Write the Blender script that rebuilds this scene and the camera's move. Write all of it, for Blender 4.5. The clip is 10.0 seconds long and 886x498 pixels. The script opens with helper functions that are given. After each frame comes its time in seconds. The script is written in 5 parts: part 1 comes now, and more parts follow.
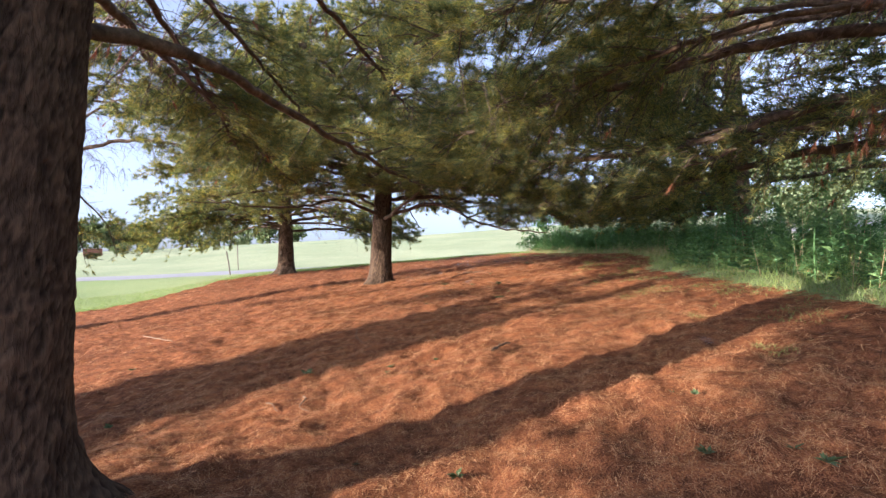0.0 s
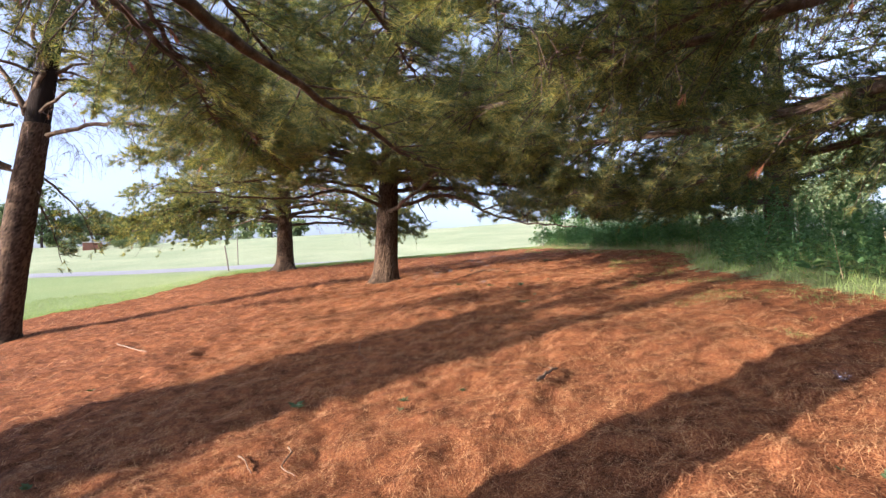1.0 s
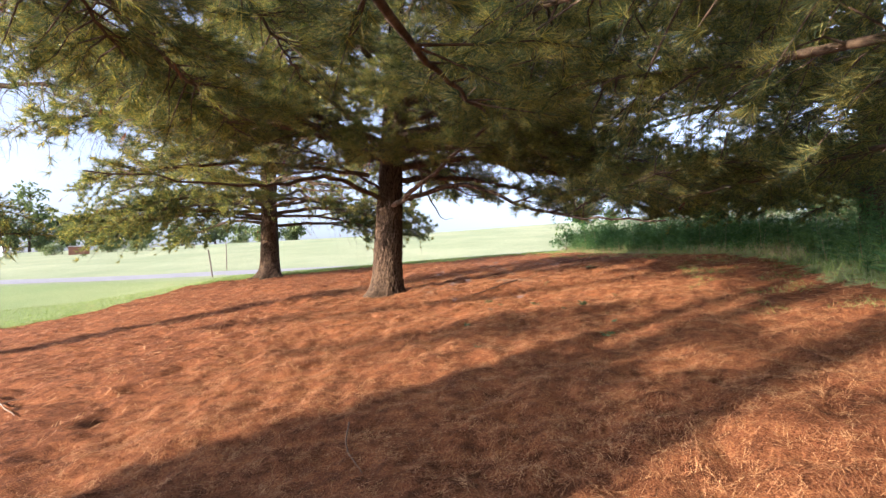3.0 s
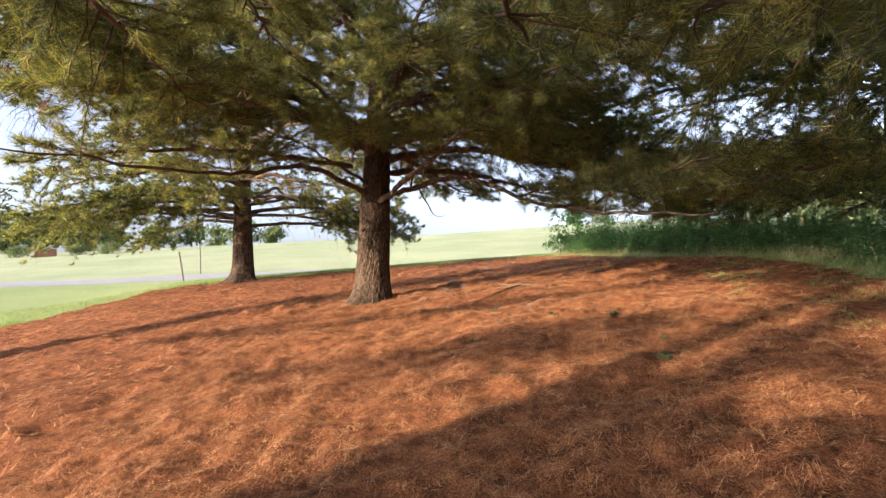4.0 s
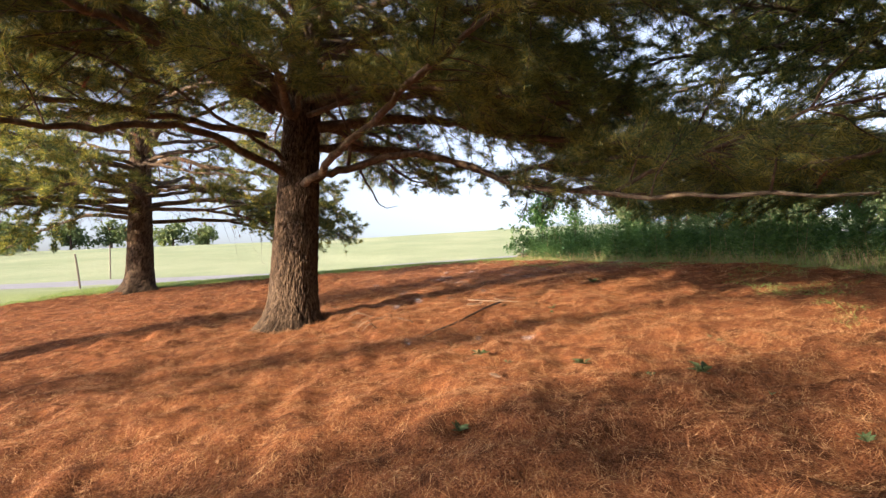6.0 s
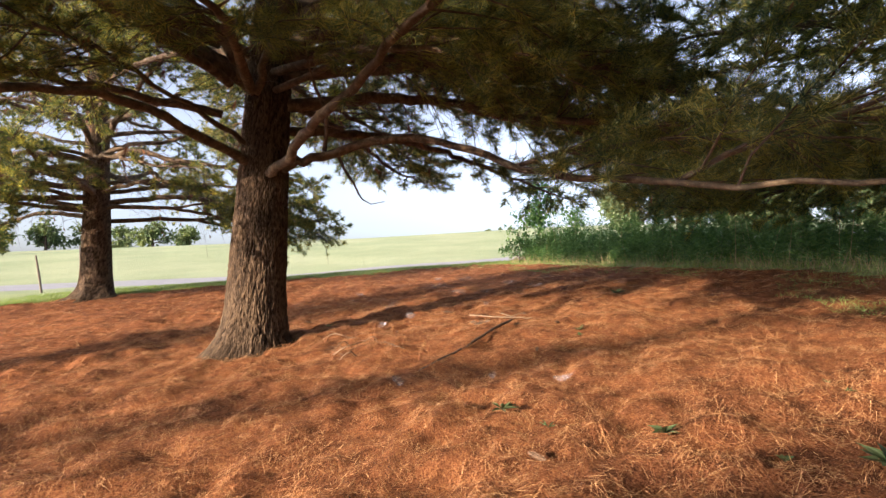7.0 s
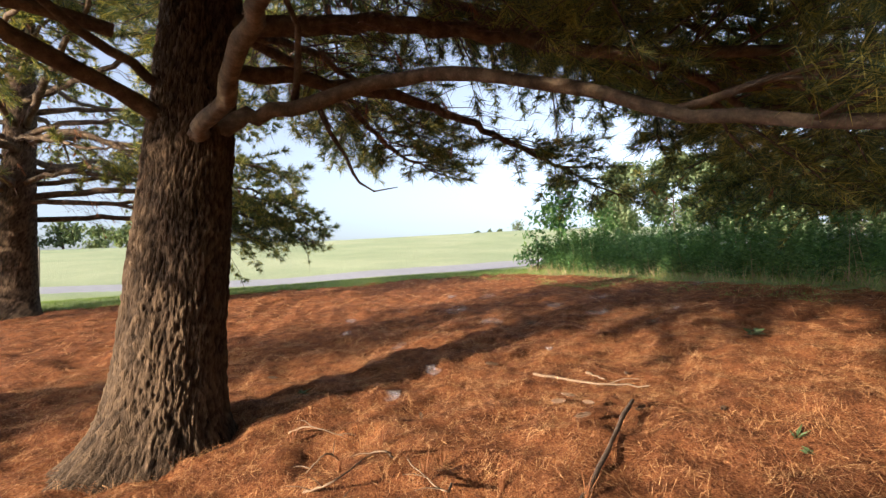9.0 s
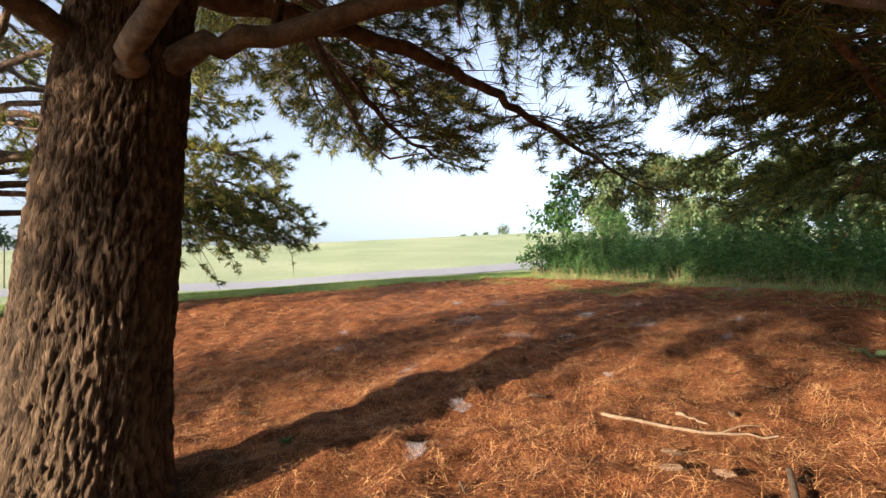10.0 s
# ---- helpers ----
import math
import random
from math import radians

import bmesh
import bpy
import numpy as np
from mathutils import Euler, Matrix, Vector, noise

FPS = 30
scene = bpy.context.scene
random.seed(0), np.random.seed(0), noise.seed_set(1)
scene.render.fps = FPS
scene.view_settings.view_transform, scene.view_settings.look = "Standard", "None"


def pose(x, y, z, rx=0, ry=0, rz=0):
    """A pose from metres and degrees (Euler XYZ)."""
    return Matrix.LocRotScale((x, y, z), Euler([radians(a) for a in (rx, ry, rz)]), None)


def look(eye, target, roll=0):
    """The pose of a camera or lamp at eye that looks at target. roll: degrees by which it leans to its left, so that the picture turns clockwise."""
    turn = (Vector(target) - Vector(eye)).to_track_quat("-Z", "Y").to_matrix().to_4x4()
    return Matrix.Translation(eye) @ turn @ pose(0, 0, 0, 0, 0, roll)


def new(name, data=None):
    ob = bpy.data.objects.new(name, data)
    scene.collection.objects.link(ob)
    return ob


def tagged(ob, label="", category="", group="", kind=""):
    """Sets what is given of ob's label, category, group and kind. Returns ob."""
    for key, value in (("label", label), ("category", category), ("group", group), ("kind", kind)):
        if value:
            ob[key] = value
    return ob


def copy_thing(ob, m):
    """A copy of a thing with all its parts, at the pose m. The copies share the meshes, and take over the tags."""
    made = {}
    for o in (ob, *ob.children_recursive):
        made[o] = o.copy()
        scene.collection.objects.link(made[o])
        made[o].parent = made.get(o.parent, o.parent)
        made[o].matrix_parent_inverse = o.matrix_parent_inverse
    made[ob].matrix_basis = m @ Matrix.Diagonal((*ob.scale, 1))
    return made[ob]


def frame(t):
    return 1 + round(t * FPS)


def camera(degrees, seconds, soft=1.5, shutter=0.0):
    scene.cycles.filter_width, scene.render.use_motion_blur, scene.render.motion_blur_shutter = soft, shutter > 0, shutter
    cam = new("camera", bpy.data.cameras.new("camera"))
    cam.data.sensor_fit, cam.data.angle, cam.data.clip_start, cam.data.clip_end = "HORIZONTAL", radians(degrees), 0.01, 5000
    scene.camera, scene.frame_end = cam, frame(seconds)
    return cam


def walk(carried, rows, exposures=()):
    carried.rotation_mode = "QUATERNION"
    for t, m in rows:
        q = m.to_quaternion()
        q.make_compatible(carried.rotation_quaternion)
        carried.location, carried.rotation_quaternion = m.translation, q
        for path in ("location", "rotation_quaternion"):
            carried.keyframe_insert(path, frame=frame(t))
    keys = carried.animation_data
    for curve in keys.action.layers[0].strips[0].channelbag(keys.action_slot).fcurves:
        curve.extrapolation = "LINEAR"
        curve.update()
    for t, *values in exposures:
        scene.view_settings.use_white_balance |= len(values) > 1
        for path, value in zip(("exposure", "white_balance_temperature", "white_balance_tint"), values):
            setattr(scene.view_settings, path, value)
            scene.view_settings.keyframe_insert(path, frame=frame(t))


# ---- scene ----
# Camera and walk ---------------------------------------------------------
cam = camera(81.5, 10.0, soft=1.4)
PATH = [
    (0, (0.067, -0.127, 0.995), (0.054, 1.871, 1.062), -1.6),
    (0.5, (-0.032, 0.447, 1.029), (-0.05, 2.447, 1.079), -1.5),
    (1, (-0.152, 1.093, 1.078), (-0.176, 3.092, 1.123), -1.5),
    (1.5, (-0.254, 1.804, 1.076), (-0.276, 3.803, 1.125), -1.5),
    (2, (-0.386, 2.496, 1.129), (-0.409, 4.495, 1.181), -1.4),
    (2.5, (-0.47, 3.182, 1.151), (-0.492, 5.181, 1.206), -1.5),
    (4, (-0.773, 4.968, 1.133), (-0.716, 6.966, 1.208), -1.4),
    (4.5, (-0.835, 5.562, 1.152), (-0.693, 7.556, 1.229), -1.4),
    (5, (-0.822, 6.192, 1.154), (-0.597, 8.178, 1.232), -1.4),
    (5.5, (-0.801, 6.81, 1.183), (-0.548, 8.793, 1.263), -1.4),
    (7, (-0.728, 8.599, 1.318), (-0.4, 10.57, 1.403), -1.3),
    (7.5, (-0.7, 9.195, 1.37), (-0.356, 11.163, 1.455), -1.3),
    (8, (-0.724, 9.78, 1.434), (-0.367, 11.747, 1.52), -1.2),
    (8.5, (-0.726, 10.343, 1.482), (-0.357, 12.307, 1.57), -1.2),
    (9, (-0.771, 10.899, 1.533), (-0.392, 12.861, 1.623), -1.1),
    (9.5, (-0.813, 11.416, 1.555), (-0.416, 13.374, 1.653), -1.0),
    (10, (-0.851, 11.906, 1.532), (-0.413, 13.855, 1.634), -0.8),
]
walk(cam, [(t, look(eye, target, roll)) for t, eye, target, roll in PATH], exposures=[(0, 1.84, 5180, 20), (2.5, 1.93, 5270, 20), (5, 1.78, 5850, 17), (7.5, 1.7, 5800, 17), (9, 1.6, 5700, 13), (10, 1.65, 5750, 13)])

# World and sun -----------------------------------------------------------
SUN_FROM = Vector((-0.870, -0.492, 0.0)).normalized()
SUN_ELEV = radians(13.0)
world = bpy.data.worlds.new("sky")
scene.world = world
world.use_nodes = True
wn = world.node_tree
sky = wn.nodes.new("ShaderNodeTexSky")
sky.sky_type = "NISHITA"
sky.sun_disc = False
sky.sun_elevation = SUN_ELEV
sky.sun_rotation = math.atan2(SUN_FROM.x, SUN_FROM.y)
sky.air_density, sky.dust_density, sky.ozone_density = 0.85, 3.0, 1.0
haze = wn.nodes.new("ShaderNodeHueSaturation")
haze.inputs["Saturation"].default_value, haze.inputs["Value"].default_value = 0.45, 1.14
wn.links.new(sky.outputs[0], haze.inputs["Color"])
wn.links.new(haze.outputs[0], wn.nodes["Background"].inputs[0])
wn.nodes["Background"].inputs[1].default_value = 0.108
sun_data = bpy.data.lights.new("sun", "SUN")
sun_data.energy, sun_data.angle, sun_data.color = 5.0, radians(0.7), (1.0, 0.77, 0.5)
sun = new("sun", sun_data)
aim = SUN_FROM * math.cos(SUN_ELEV) + Vector((0, 0, math.sin(SUN_ELEV)))
sun.matrix_world = look(aim * 60, (0, 0, 0))


# Materials ---------------------------------------------------------------
def material(name, rough=0.8, spec=0.3):
    m = bpy.data.materials.new(name)
    m.use_nodes = True
    b = m.node_tree.nodes["Principled BSDF"]
    b.inputs["Roughness"].default_value = rough
    b.inputs["Specular IOR Level"].default_value = spec
    return m, m.node_tree, b


def add(nt, kind, **sets):
    n = nt.nodes.new("ShaderNode" + kind)
    for k, v in sets.items():
        n.inputs[k.replace("_", " ")].default_value = v
    return n


def coords(nt, stretch=(1, 1, 1)):
    tc = nt.nodes.new("ShaderNodeTexCoord")
    mp = nt.nodes.new("ShaderNodeMapping")
    mp.inputs["Scale"].default_value = stretch
    nt.links.new(tc.outputs["Object"], mp.inputs[0])
    return mp.outputs[0]


def ramp(nt, fac, stops):
    r = nt.nodes.new("ShaderNodeValToRGB")
    while len(r.color_ramp.elements) < len(stops):
        r.color_ramp.elements.new(0.5)
    for e, (p, c) in zip(r.color_ramp.elements, stops):
        e.position, e.color = p, (*c, 1)
    nt.links.new(fac, r.inputs[0])
    return r.outputs[0]


def noise_tex(nt, vec, scale, detail=4, rough=0.55):
    n = add(nt, "TexNoise", Scale=scale, Detail=detail, Roughness=rough)
    nt.links.new(vec, n.inputs["Vector"])
    return n.outputs["Fac"]


def blend(nt, fac, a, b, mode="MIX"):
    m = nt.nodes.new("ShaderNodeMix")
    m.data_type, m.blend_type = "RGBA", mode
    for sock, v in ((m.inputs[0], fac), (m.inputs[6], a), (m.inputs[7], b)):
        if isinstance(v, (int, float)):
            sock.default_value = v
        elif isinstance(v, tuple):
            sock.default_value = (*v, 1)
        else:
            nt.links.new(v, sock)
    return m.outputs[2]


def bump(nt, b, height, strength, dist):
    n = add(nt, "Bump", Strength=strength, Distance=dist)
    nt.links.new(height, n.inputs["Height"])
    nt.links.new(n.outputs[0], b.inputs["Normal"])
    return n


def trunk_bark():
    """Grey-brown plates over darker furrows; the furrows follow the relief of the trunk."""
    m, nt, b = material("pine_bark", 0.92, 0.12)
    v = coords(nt, (1, 1, 0.22))
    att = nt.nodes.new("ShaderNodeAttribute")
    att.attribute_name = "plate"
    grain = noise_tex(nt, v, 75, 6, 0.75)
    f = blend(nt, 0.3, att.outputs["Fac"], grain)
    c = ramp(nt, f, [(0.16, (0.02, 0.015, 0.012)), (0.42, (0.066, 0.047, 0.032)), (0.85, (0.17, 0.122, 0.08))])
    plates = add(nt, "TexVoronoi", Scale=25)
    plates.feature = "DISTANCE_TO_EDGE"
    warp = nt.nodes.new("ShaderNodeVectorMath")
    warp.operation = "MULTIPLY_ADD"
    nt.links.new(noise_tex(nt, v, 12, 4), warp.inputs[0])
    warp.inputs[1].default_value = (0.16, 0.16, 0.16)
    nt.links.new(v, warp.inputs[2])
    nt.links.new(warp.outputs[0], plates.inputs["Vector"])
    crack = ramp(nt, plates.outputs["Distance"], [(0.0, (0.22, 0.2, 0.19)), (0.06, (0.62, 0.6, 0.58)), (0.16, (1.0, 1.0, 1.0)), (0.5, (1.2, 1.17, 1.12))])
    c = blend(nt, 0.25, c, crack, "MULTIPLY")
    c = blend(nt, 0.55, c, ramp(nt, noise_tex(nt, v, 14, 4), [(0.3, (0.6, 0.56, 0.54)), (0.7, (1.2, 1.17, 1.12))]), "MULTIPLY")
    c = blend(nt, 0.5, c, ramp(nt, noise_tex(nt, v, 2.5, 3), [(0.35, (0.65, 0.63, 0.6)), (0.65, (1.15, 1.12, 1.08))]), "MULTIPLY")
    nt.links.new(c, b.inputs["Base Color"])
    bump(nt, b, blend(nt, 0.7, crack, grain), 1.0, 0.016)
    return m


def limb_bark():
    """Thin grey-tan bark, with faint rings and darker flecks."""
    m, nt, b = material("limb_bark", 0.85, 0.2)
    v = coords(nt)
    grain = noise_tex(nt, v, 90, 5, 0.7)
    c = ramp(nt, noise_tex(nt, v, 11, 5, 0.65), [(0.32, (0.055, 0.04, 0.028)), (0.5, (0.11, 0.081, 0.054)), (0.7, (0.21, 0.158, 0.102))])
    c = blend(nt, 0.5, c, ramp(nt, grain, [(0.35, (0.55, 0.52, 0.5)), (0.65, (1.15, 1.12, 1.1))]), "MULTIPLY")
    c = blend(nt, 0.5, c, ramp(nt, noise_tex(nt, v, 1.7, 3), [(0.35, (0.7, 0.66, 0.62)), (0.65, (1.2, 1.17, 1.12))]), "MULTIPLY")
    nt.links.new(c, b.inputs["Base Color"])
    bump(nt, b, blend(nt, 0.5, grain, noise_tex(nt, v, 24, 4)), 0.9, 0.02)
    return m


BARK = trunk_bark()
LIMB = limb_bark()


def needle_material(name, stops, back, trans=0.35, rough=0.45, patch=2.2):
    m, nt, b = material(name, rough, 0.18)
    geo = nt.nodes.new("ShaderNodeNewGeometry")
    v = coords(nt)
    clump = noise_tex(nt, v, patch, 3)
    mixf = nt.nodes.new("ShaderNodeMath")
    mixf.operation = "MULTIPLY_ADD"
    nt.links.new(geo.outputs["Random Per Island"], mixf.inputs[0])
    mixf.inputs[1].default_value = 0.5
    half = nt.nodes.new("ShaderNodeMath")
    half.operation = "MULTIPLY"
    nt.links.new(clump, half.inputs[0])
    half.inputs[1].default_value = 0.5
    nt.links.new(half.outputs[0], mixf.inputs[2])
    c = ramp(nt, mixf.outputs[0], stops)
    nt.links.new(c, b.inputs["Base Color"])
    tr = nt.nodes.new("ShaderNodeBsdfTranslucent")
    nt.links.new(blend(nt, 1.0, c, back, "MULTIPLY"), tr.inputs[0])
    ms = nt.nodes.new("ShaderNodeMixShader")
    ms.inputs[0].default_value = trans
    nt.links.new(b.outputs[0], ms.inputs[1])
    nt.links.new(tr.outputs[0], ms.inputs[2])
    nt.links.new(ms.outputs[0], nt.nodes["Material Output"].inputs[0])
    return m


NEEDLE = needle_material("pine_needles", [(0.2, (0.03, 0.064, 0.048)), (0.48, (0.096, 0.126, 0.058)), (0.76, (0.37, 0.34, 0.09))], (1.45, 1.35, 0.6), 0.47)
DEAD = needle_material("dead_needles", [(0.2, (0.15, 0.06, 0.03)), (0.6, (0.26, 0.115, 0.05)), (0.9, (0.36, 0.2, 0.09))], (1.2, 1.0, 0.7), 0.2)
LITTER = needle_material("fallen_needles", [(0.2, (0.05, 0.022, 0.015)), (0.46, (0.37, 0.155, 0.065)), (0.8, (0.74, 0.46, 0.21))], (1.0, 0.9, 0.7), 0.1, 0.55, 7.0)
GRASS = needle_material("grass_blades", [(0.2, (0.08, 0.13, 0.035)), (0.5, (0.17, 0.25, 0.07)), (0.85, (0.33, 0.37, 0.14))], (1.2, 1.3, 0.6), 0.35)
WEED = needle_material("weed_leaves", [(0.2, (0.055, 0.125, 0.058)), (0.5, (0.1, 0.205, 0.075)), (0.85, (0.21, 0.31, 0.115))], (1.2, 1.3, 0.6), 0.35)
SEEDLING = needle_material("seedling_leaves", [(0.2, (0.05, 0.08, 0.04)), (0.5, (0.09, 0.13, 0.06)), (0.85, (0.16, 0.19, 0.09))], (1.1, 1.1, 0.6), 0.25)
STRAW = needle_material("dry_stalks", [(0.2, (0.25, 0.18, 0.1)), (0.8, (0.45, 0.36, 0.22))], (1, 1, 0.8), 0.15)
LEAF = needle_material("far_leaves", [(0.2, (0.08, 0.115, 0.06)), (0.5, (0.13, 0.175, 0.085)), (0.85, (0.22, 0.25, 0.12))], (1.2, 1.2, 0.6), 0.3)


def twig_material():
    m, nt, b = material("dead_twig", 0.85, 0.2)
    v = coords(nt)
    nt.links.new(ramp(nt, noise_tex(nt, v, 6, 4), [(0.3, (0.055, 0.036, 0.03)), (0.7, (0.15, 0.1, 0.08))]), b.inputs["Base Color"])
    return m


TWIG = twig_material()


def ground_material():
    m, nt, b = material("ground_cover", 0.95, 0.1)
    v = coords(nt)
    # Litter: fine crossed fibres over broad patches.
    vs = coords(nt, (1.0, 3.2, 1.0))
    vt = coords(nt, (3.0, 1.0, 1.0))
    fibre = blend(nt, 0.5, noise_tex(nt, vs, 70, 5, 0.75), noise_tex(nt, vt, 55, 5, 0.75))
    litter = ramp(nt, fibre, [(0.39, (0.04, 0.017, 0.01)), (0.51, (0.28, 0.116, 0.052)), (0.66, (0.62, 0.36, 0.16))])
    litter = blend(nt, 0.7, litter, ramp(nt, noise_tex(nt, v, 0.9, 5, 0.6), [(0.3, (0.62, 0.55, 0.52)), (0.7, (1.2, 1.12, 1.0))]), "MULTIPLY")
    litter = blend(nt, 0.8, litter, ramp(nt, noise_tex(nt, v, 8, 4, 0.6), [(0.36, (0.46, 0.42, 0.4)), (0.64, (1.4, 1.36, 1.26))]), "MULTIPLY")
    # Turf: mown grass with paler and drier areas.
    turf = ramp(nt, noise_tex(nt, v, 38, 6, 0.7), [(0.3, (0.19, 0.215, 0.125)), (0.55, (0.305, 0.33, 0.22)), (0.75, (0.42, 0.43, 0.31))])
    turf = blend(nt, 0.8, turf, ramp(nt, noise_tex(nt, v, 0.12, 5, 0.6), [(0.35, (0.85, 0.93, 0.85)), (0.65, (1.25, 1.18, 1.2))]), "MULTIPLY")
    # The lawn by the bed is fresher than the field beyond the path.
    split = nt.nodes.new("ShaderNodeSeparateXYZ")
    nt.links.new(coords(nt, (0.01, 0.01, 0.01)), split.inputs[0])
    turf = blend(nt, 1.0, turf, ramp(nt, split.outputs["Y"], [(0.24, (0.8, 0.92, 0.62)), (0.4, (0.95, 1.0, 0.9))]), "MULTIPLY")
    att = nt.nodes.new("ShaderNodeAttribute")
    att.attribute_name = "turf"
    edge = nt.nodes.new("ShaderNodeMath")
    edge.operation = "MULTIPLY_ADD"
    nt.links.new(noise_tex(nt, v, 5, 5, 0.7), edge.inputs[0])
    edge.inputs[1].default_value = 0.9
    nt.links.new(att.outputs["Fac"], edge.inputs[2])
    fac = ramp(nt, edge.outputs[0], [(0.88, (0, 0, 0)), (1.0, (1, 1, 1))])
    nt.links.new(blend(nt, fac, litter, turf), b.inputs["Base Color"])
    bump(nt, b, fibre, 1.0, 0.04)
    return m


GROUND = ground_material()


def plain(name, a, c, scale, rough=0.8, bumpy=0.3, dist=0.01, metal=0.0):
    m, nt, b = material(name, rough, 0.3)
    v = coords(nt)
    f = blend(nt, 0.4, noise_tex(nt, v, scale, 6, 0.65), noise_tex(nt, v, scale * 0.08, 3))
    nt.links.new(ramp(nt, f, [(0.35, a), (0.65, c)]), b.inputs["Base Color"])
    b.inputs["Metallic"].default_value = metal
    bump(nt, b, f, bumpy, dist)
    return m


ASPHALT = plain("asphalt_path", (0.2, 0.2, 0.215), (0.3, 0.3, 0.32), 25)
STAKE = plain("weathered_wood", (0.09, 0.07, 0.055), (0.16, 0.13, 0.1), 40)
POST = plain("painted_metal", (0.1, 0.12, 0.11), (0.16, 0.18, 0.17), 30, 0.5)
SIGN = plain("sign_white", (0.7, 0.7, 0.7), (0.82, 0.82, 0.82), 12, 0.5)
CONE = plain("pine_cone", (0.07, 0.045, 0.03), (0.19, 0.115, 0.068), 60)
STICK = plain("fallen_stick", (0.1, 0.066, 0.043), (0.24, 0.165, 0.105), 50, 0.85, 0.5)

BRICK = plain("brick_block", (0.2, 0.09, 0.06), (0.32, 0.15, 0.1), 18)
STONE = plain("stone_cap", (0.4, 0.38, 0.36), (0.55, 0.53, 0.5), 20)
DARKWOOD = plain("dark_branch", (0.05, 0.035, 0.026), (0.15, 0.105, 0.075), 45, 0.9, 0.5)

# Mesh helpers ------------------------------------------------------------
rng = np.random.default_rng(7)


def mesh_of(name, verts, polys, mat, smooth=False):
    """A mesh from an array of places and an array of equal-sided faces."""
    verts, polys = np.asarray(verts, np.float32), np.asarray(polys, np.int32)
    me = bpy.data.meshes.new(name)
    n, k = polys.shape
    me.vertices.add(len(verts))
    me.vertices.foreach_set("co", verts.ravel())
    me.loops.add(n * k)
    me.loops.foreach_set("vertex_index", polys.ravel())
    me.polygons.add(n)
    me.polygons.foreach_set("loop_start", np.arange(n, dtype=np.int32) * k)
    if smooth:
        me.polygons.foreach_set("use_smooth", np.ones(n, bool))
    me.update(calc_edges=True)
    me.validate()
    me.materials.append(mat)
    return me


def part_of(name, verts, polys, mat, parent, label="", kind="", smooth=False):
    ob = new(name, mesh_of(name, verts, polys, mat, smooth))
    ob.parent = parent
    return tagged(ob, label, "", "", kind)


def unit(v):
    return v / np.maximum(np.linalg.norm(v, axis=-1, keepdims=True), 1e-9)


class Soup:
    """Gathers tubes and blades for one mesh."""

    def __init__(self):
        self.v, self.f, self.n = [], [], 0

    def put(self, v, f):
        self.v.append(v)
        self.f.append(f + self.n)
        self.n += len(v)

    def tube(self, pts, radii, sides=6):
        pts = np.asarray(pts, float)
        t = unit(np.gradient(pts, axis=0))
        ref = np.where(np.abs(t[:, 2:3]) > 0.9, np.array([[1.0, 0, 0]]), np.array([[0, 0, 1.0]]))
        a = unit(np.cross(t, ref))
        b = np.cross(t, a)
        ang = np.linspace(0, 2 * np.pi, sides, endpoint=False)
        ring = np.cos(ang)[None, :, None] * a[:, None] + np.sin(ang)[None, :, None] * b[:, None]
        v = pts[:, None] + ring * np.asarray(radii, float)[:, None, None]
        n = len(pts)
        i, j = np.meshgrid(np.arange(n - 1), np.arange(sides), indexing="ij")
        k = (j + 1) % sides
        f = np.stack([i * sides + j, i * sides + k, (i + 1) * sides + k, (i + 1) * sides + j], -1).reshape(-1, 4)
        self.put(v.reshape(-1, 3), f)

    def done(self, name, mat, parent, label="", kind="", smooth=False):
        if not self.v:
            return None
        return part_of(name, np.concatenate(self.v), np.concatenate(self.f), mat, parent, label, kind, smooth)


def blades(base, tip, width, side=None):
    """One thin triangle for each pair of places."""
    d = unit(tip - base)
    if side is None:
        side = unit(np.cross(d, rng.normal(size=d.shape)))
    off = side * np.asarray(width).reshape(-1, 1) * 0.5
    v = np.stack([base - off, base + off, tip], 1).reshape(-1, 3)
    return v, np.arange(len(v)).reshape(-1, 3)


def tuft_blades(place, way, count, length, width, spread=0.78, droop=0.2):
    """Brushes of needles at the given places, pointing along the given ways. count and width: one number, or one for each place."""
    n = len(place)
    count = np.broadcast_to(count, n).astype(int)
    p, w, wide = np.repeat(place, count, 0), np.repeat(way, count, 0), np.repeat(np.broadcast_to(width, n), count)
    d = unit(w + spread * rng.normal(size=p.shape) * 0.75 + np.array([0, 0, -droop]) * rng.random((len(p), 1)))
    base = p - w * (rng.random((len(p), 1)) * 0.07)
    ln = length * (0.7 + 0.5 * rng.random((len(p), 1)))
    return blades(base, base + d * ln, wide)


def leaf_blades(base, way, length, width, fold=0.15):
    """Pointed leaves of two triangles each, with a bent midrib."""
    d = unit(way)
    side = unit(np.cross(d, np.array([0, 0, 1.0]) + 0.4 * rng.normal(size=d.shape)))
    up = np.cross(side, d)
    L, W = np.asarray(length).reshape(-1, 1), np.asarray(width).reshape(-1, 1)
    mid = base + d * L * 0.45
    a, b = mid - side * W * 0.5 + up * W * fold, mid + side * W * 0.5 + up * W * fold
    tip = base + d * L - up * L * 0.15
    v = np.stack([base, b, tip, a], 1).reshape(-1, 3)
    i = np.arange(len(base))[:, None] * 4
    return v, np.concatenate([i + np.array([[0, 1, 2]]), i + np.array([[0, 2, 3]])], 0)


def lattice(seed):
    return np.random.default_rng(seed).random((256, 256))


LATTICES = [lattice(k) for k in range(6)]


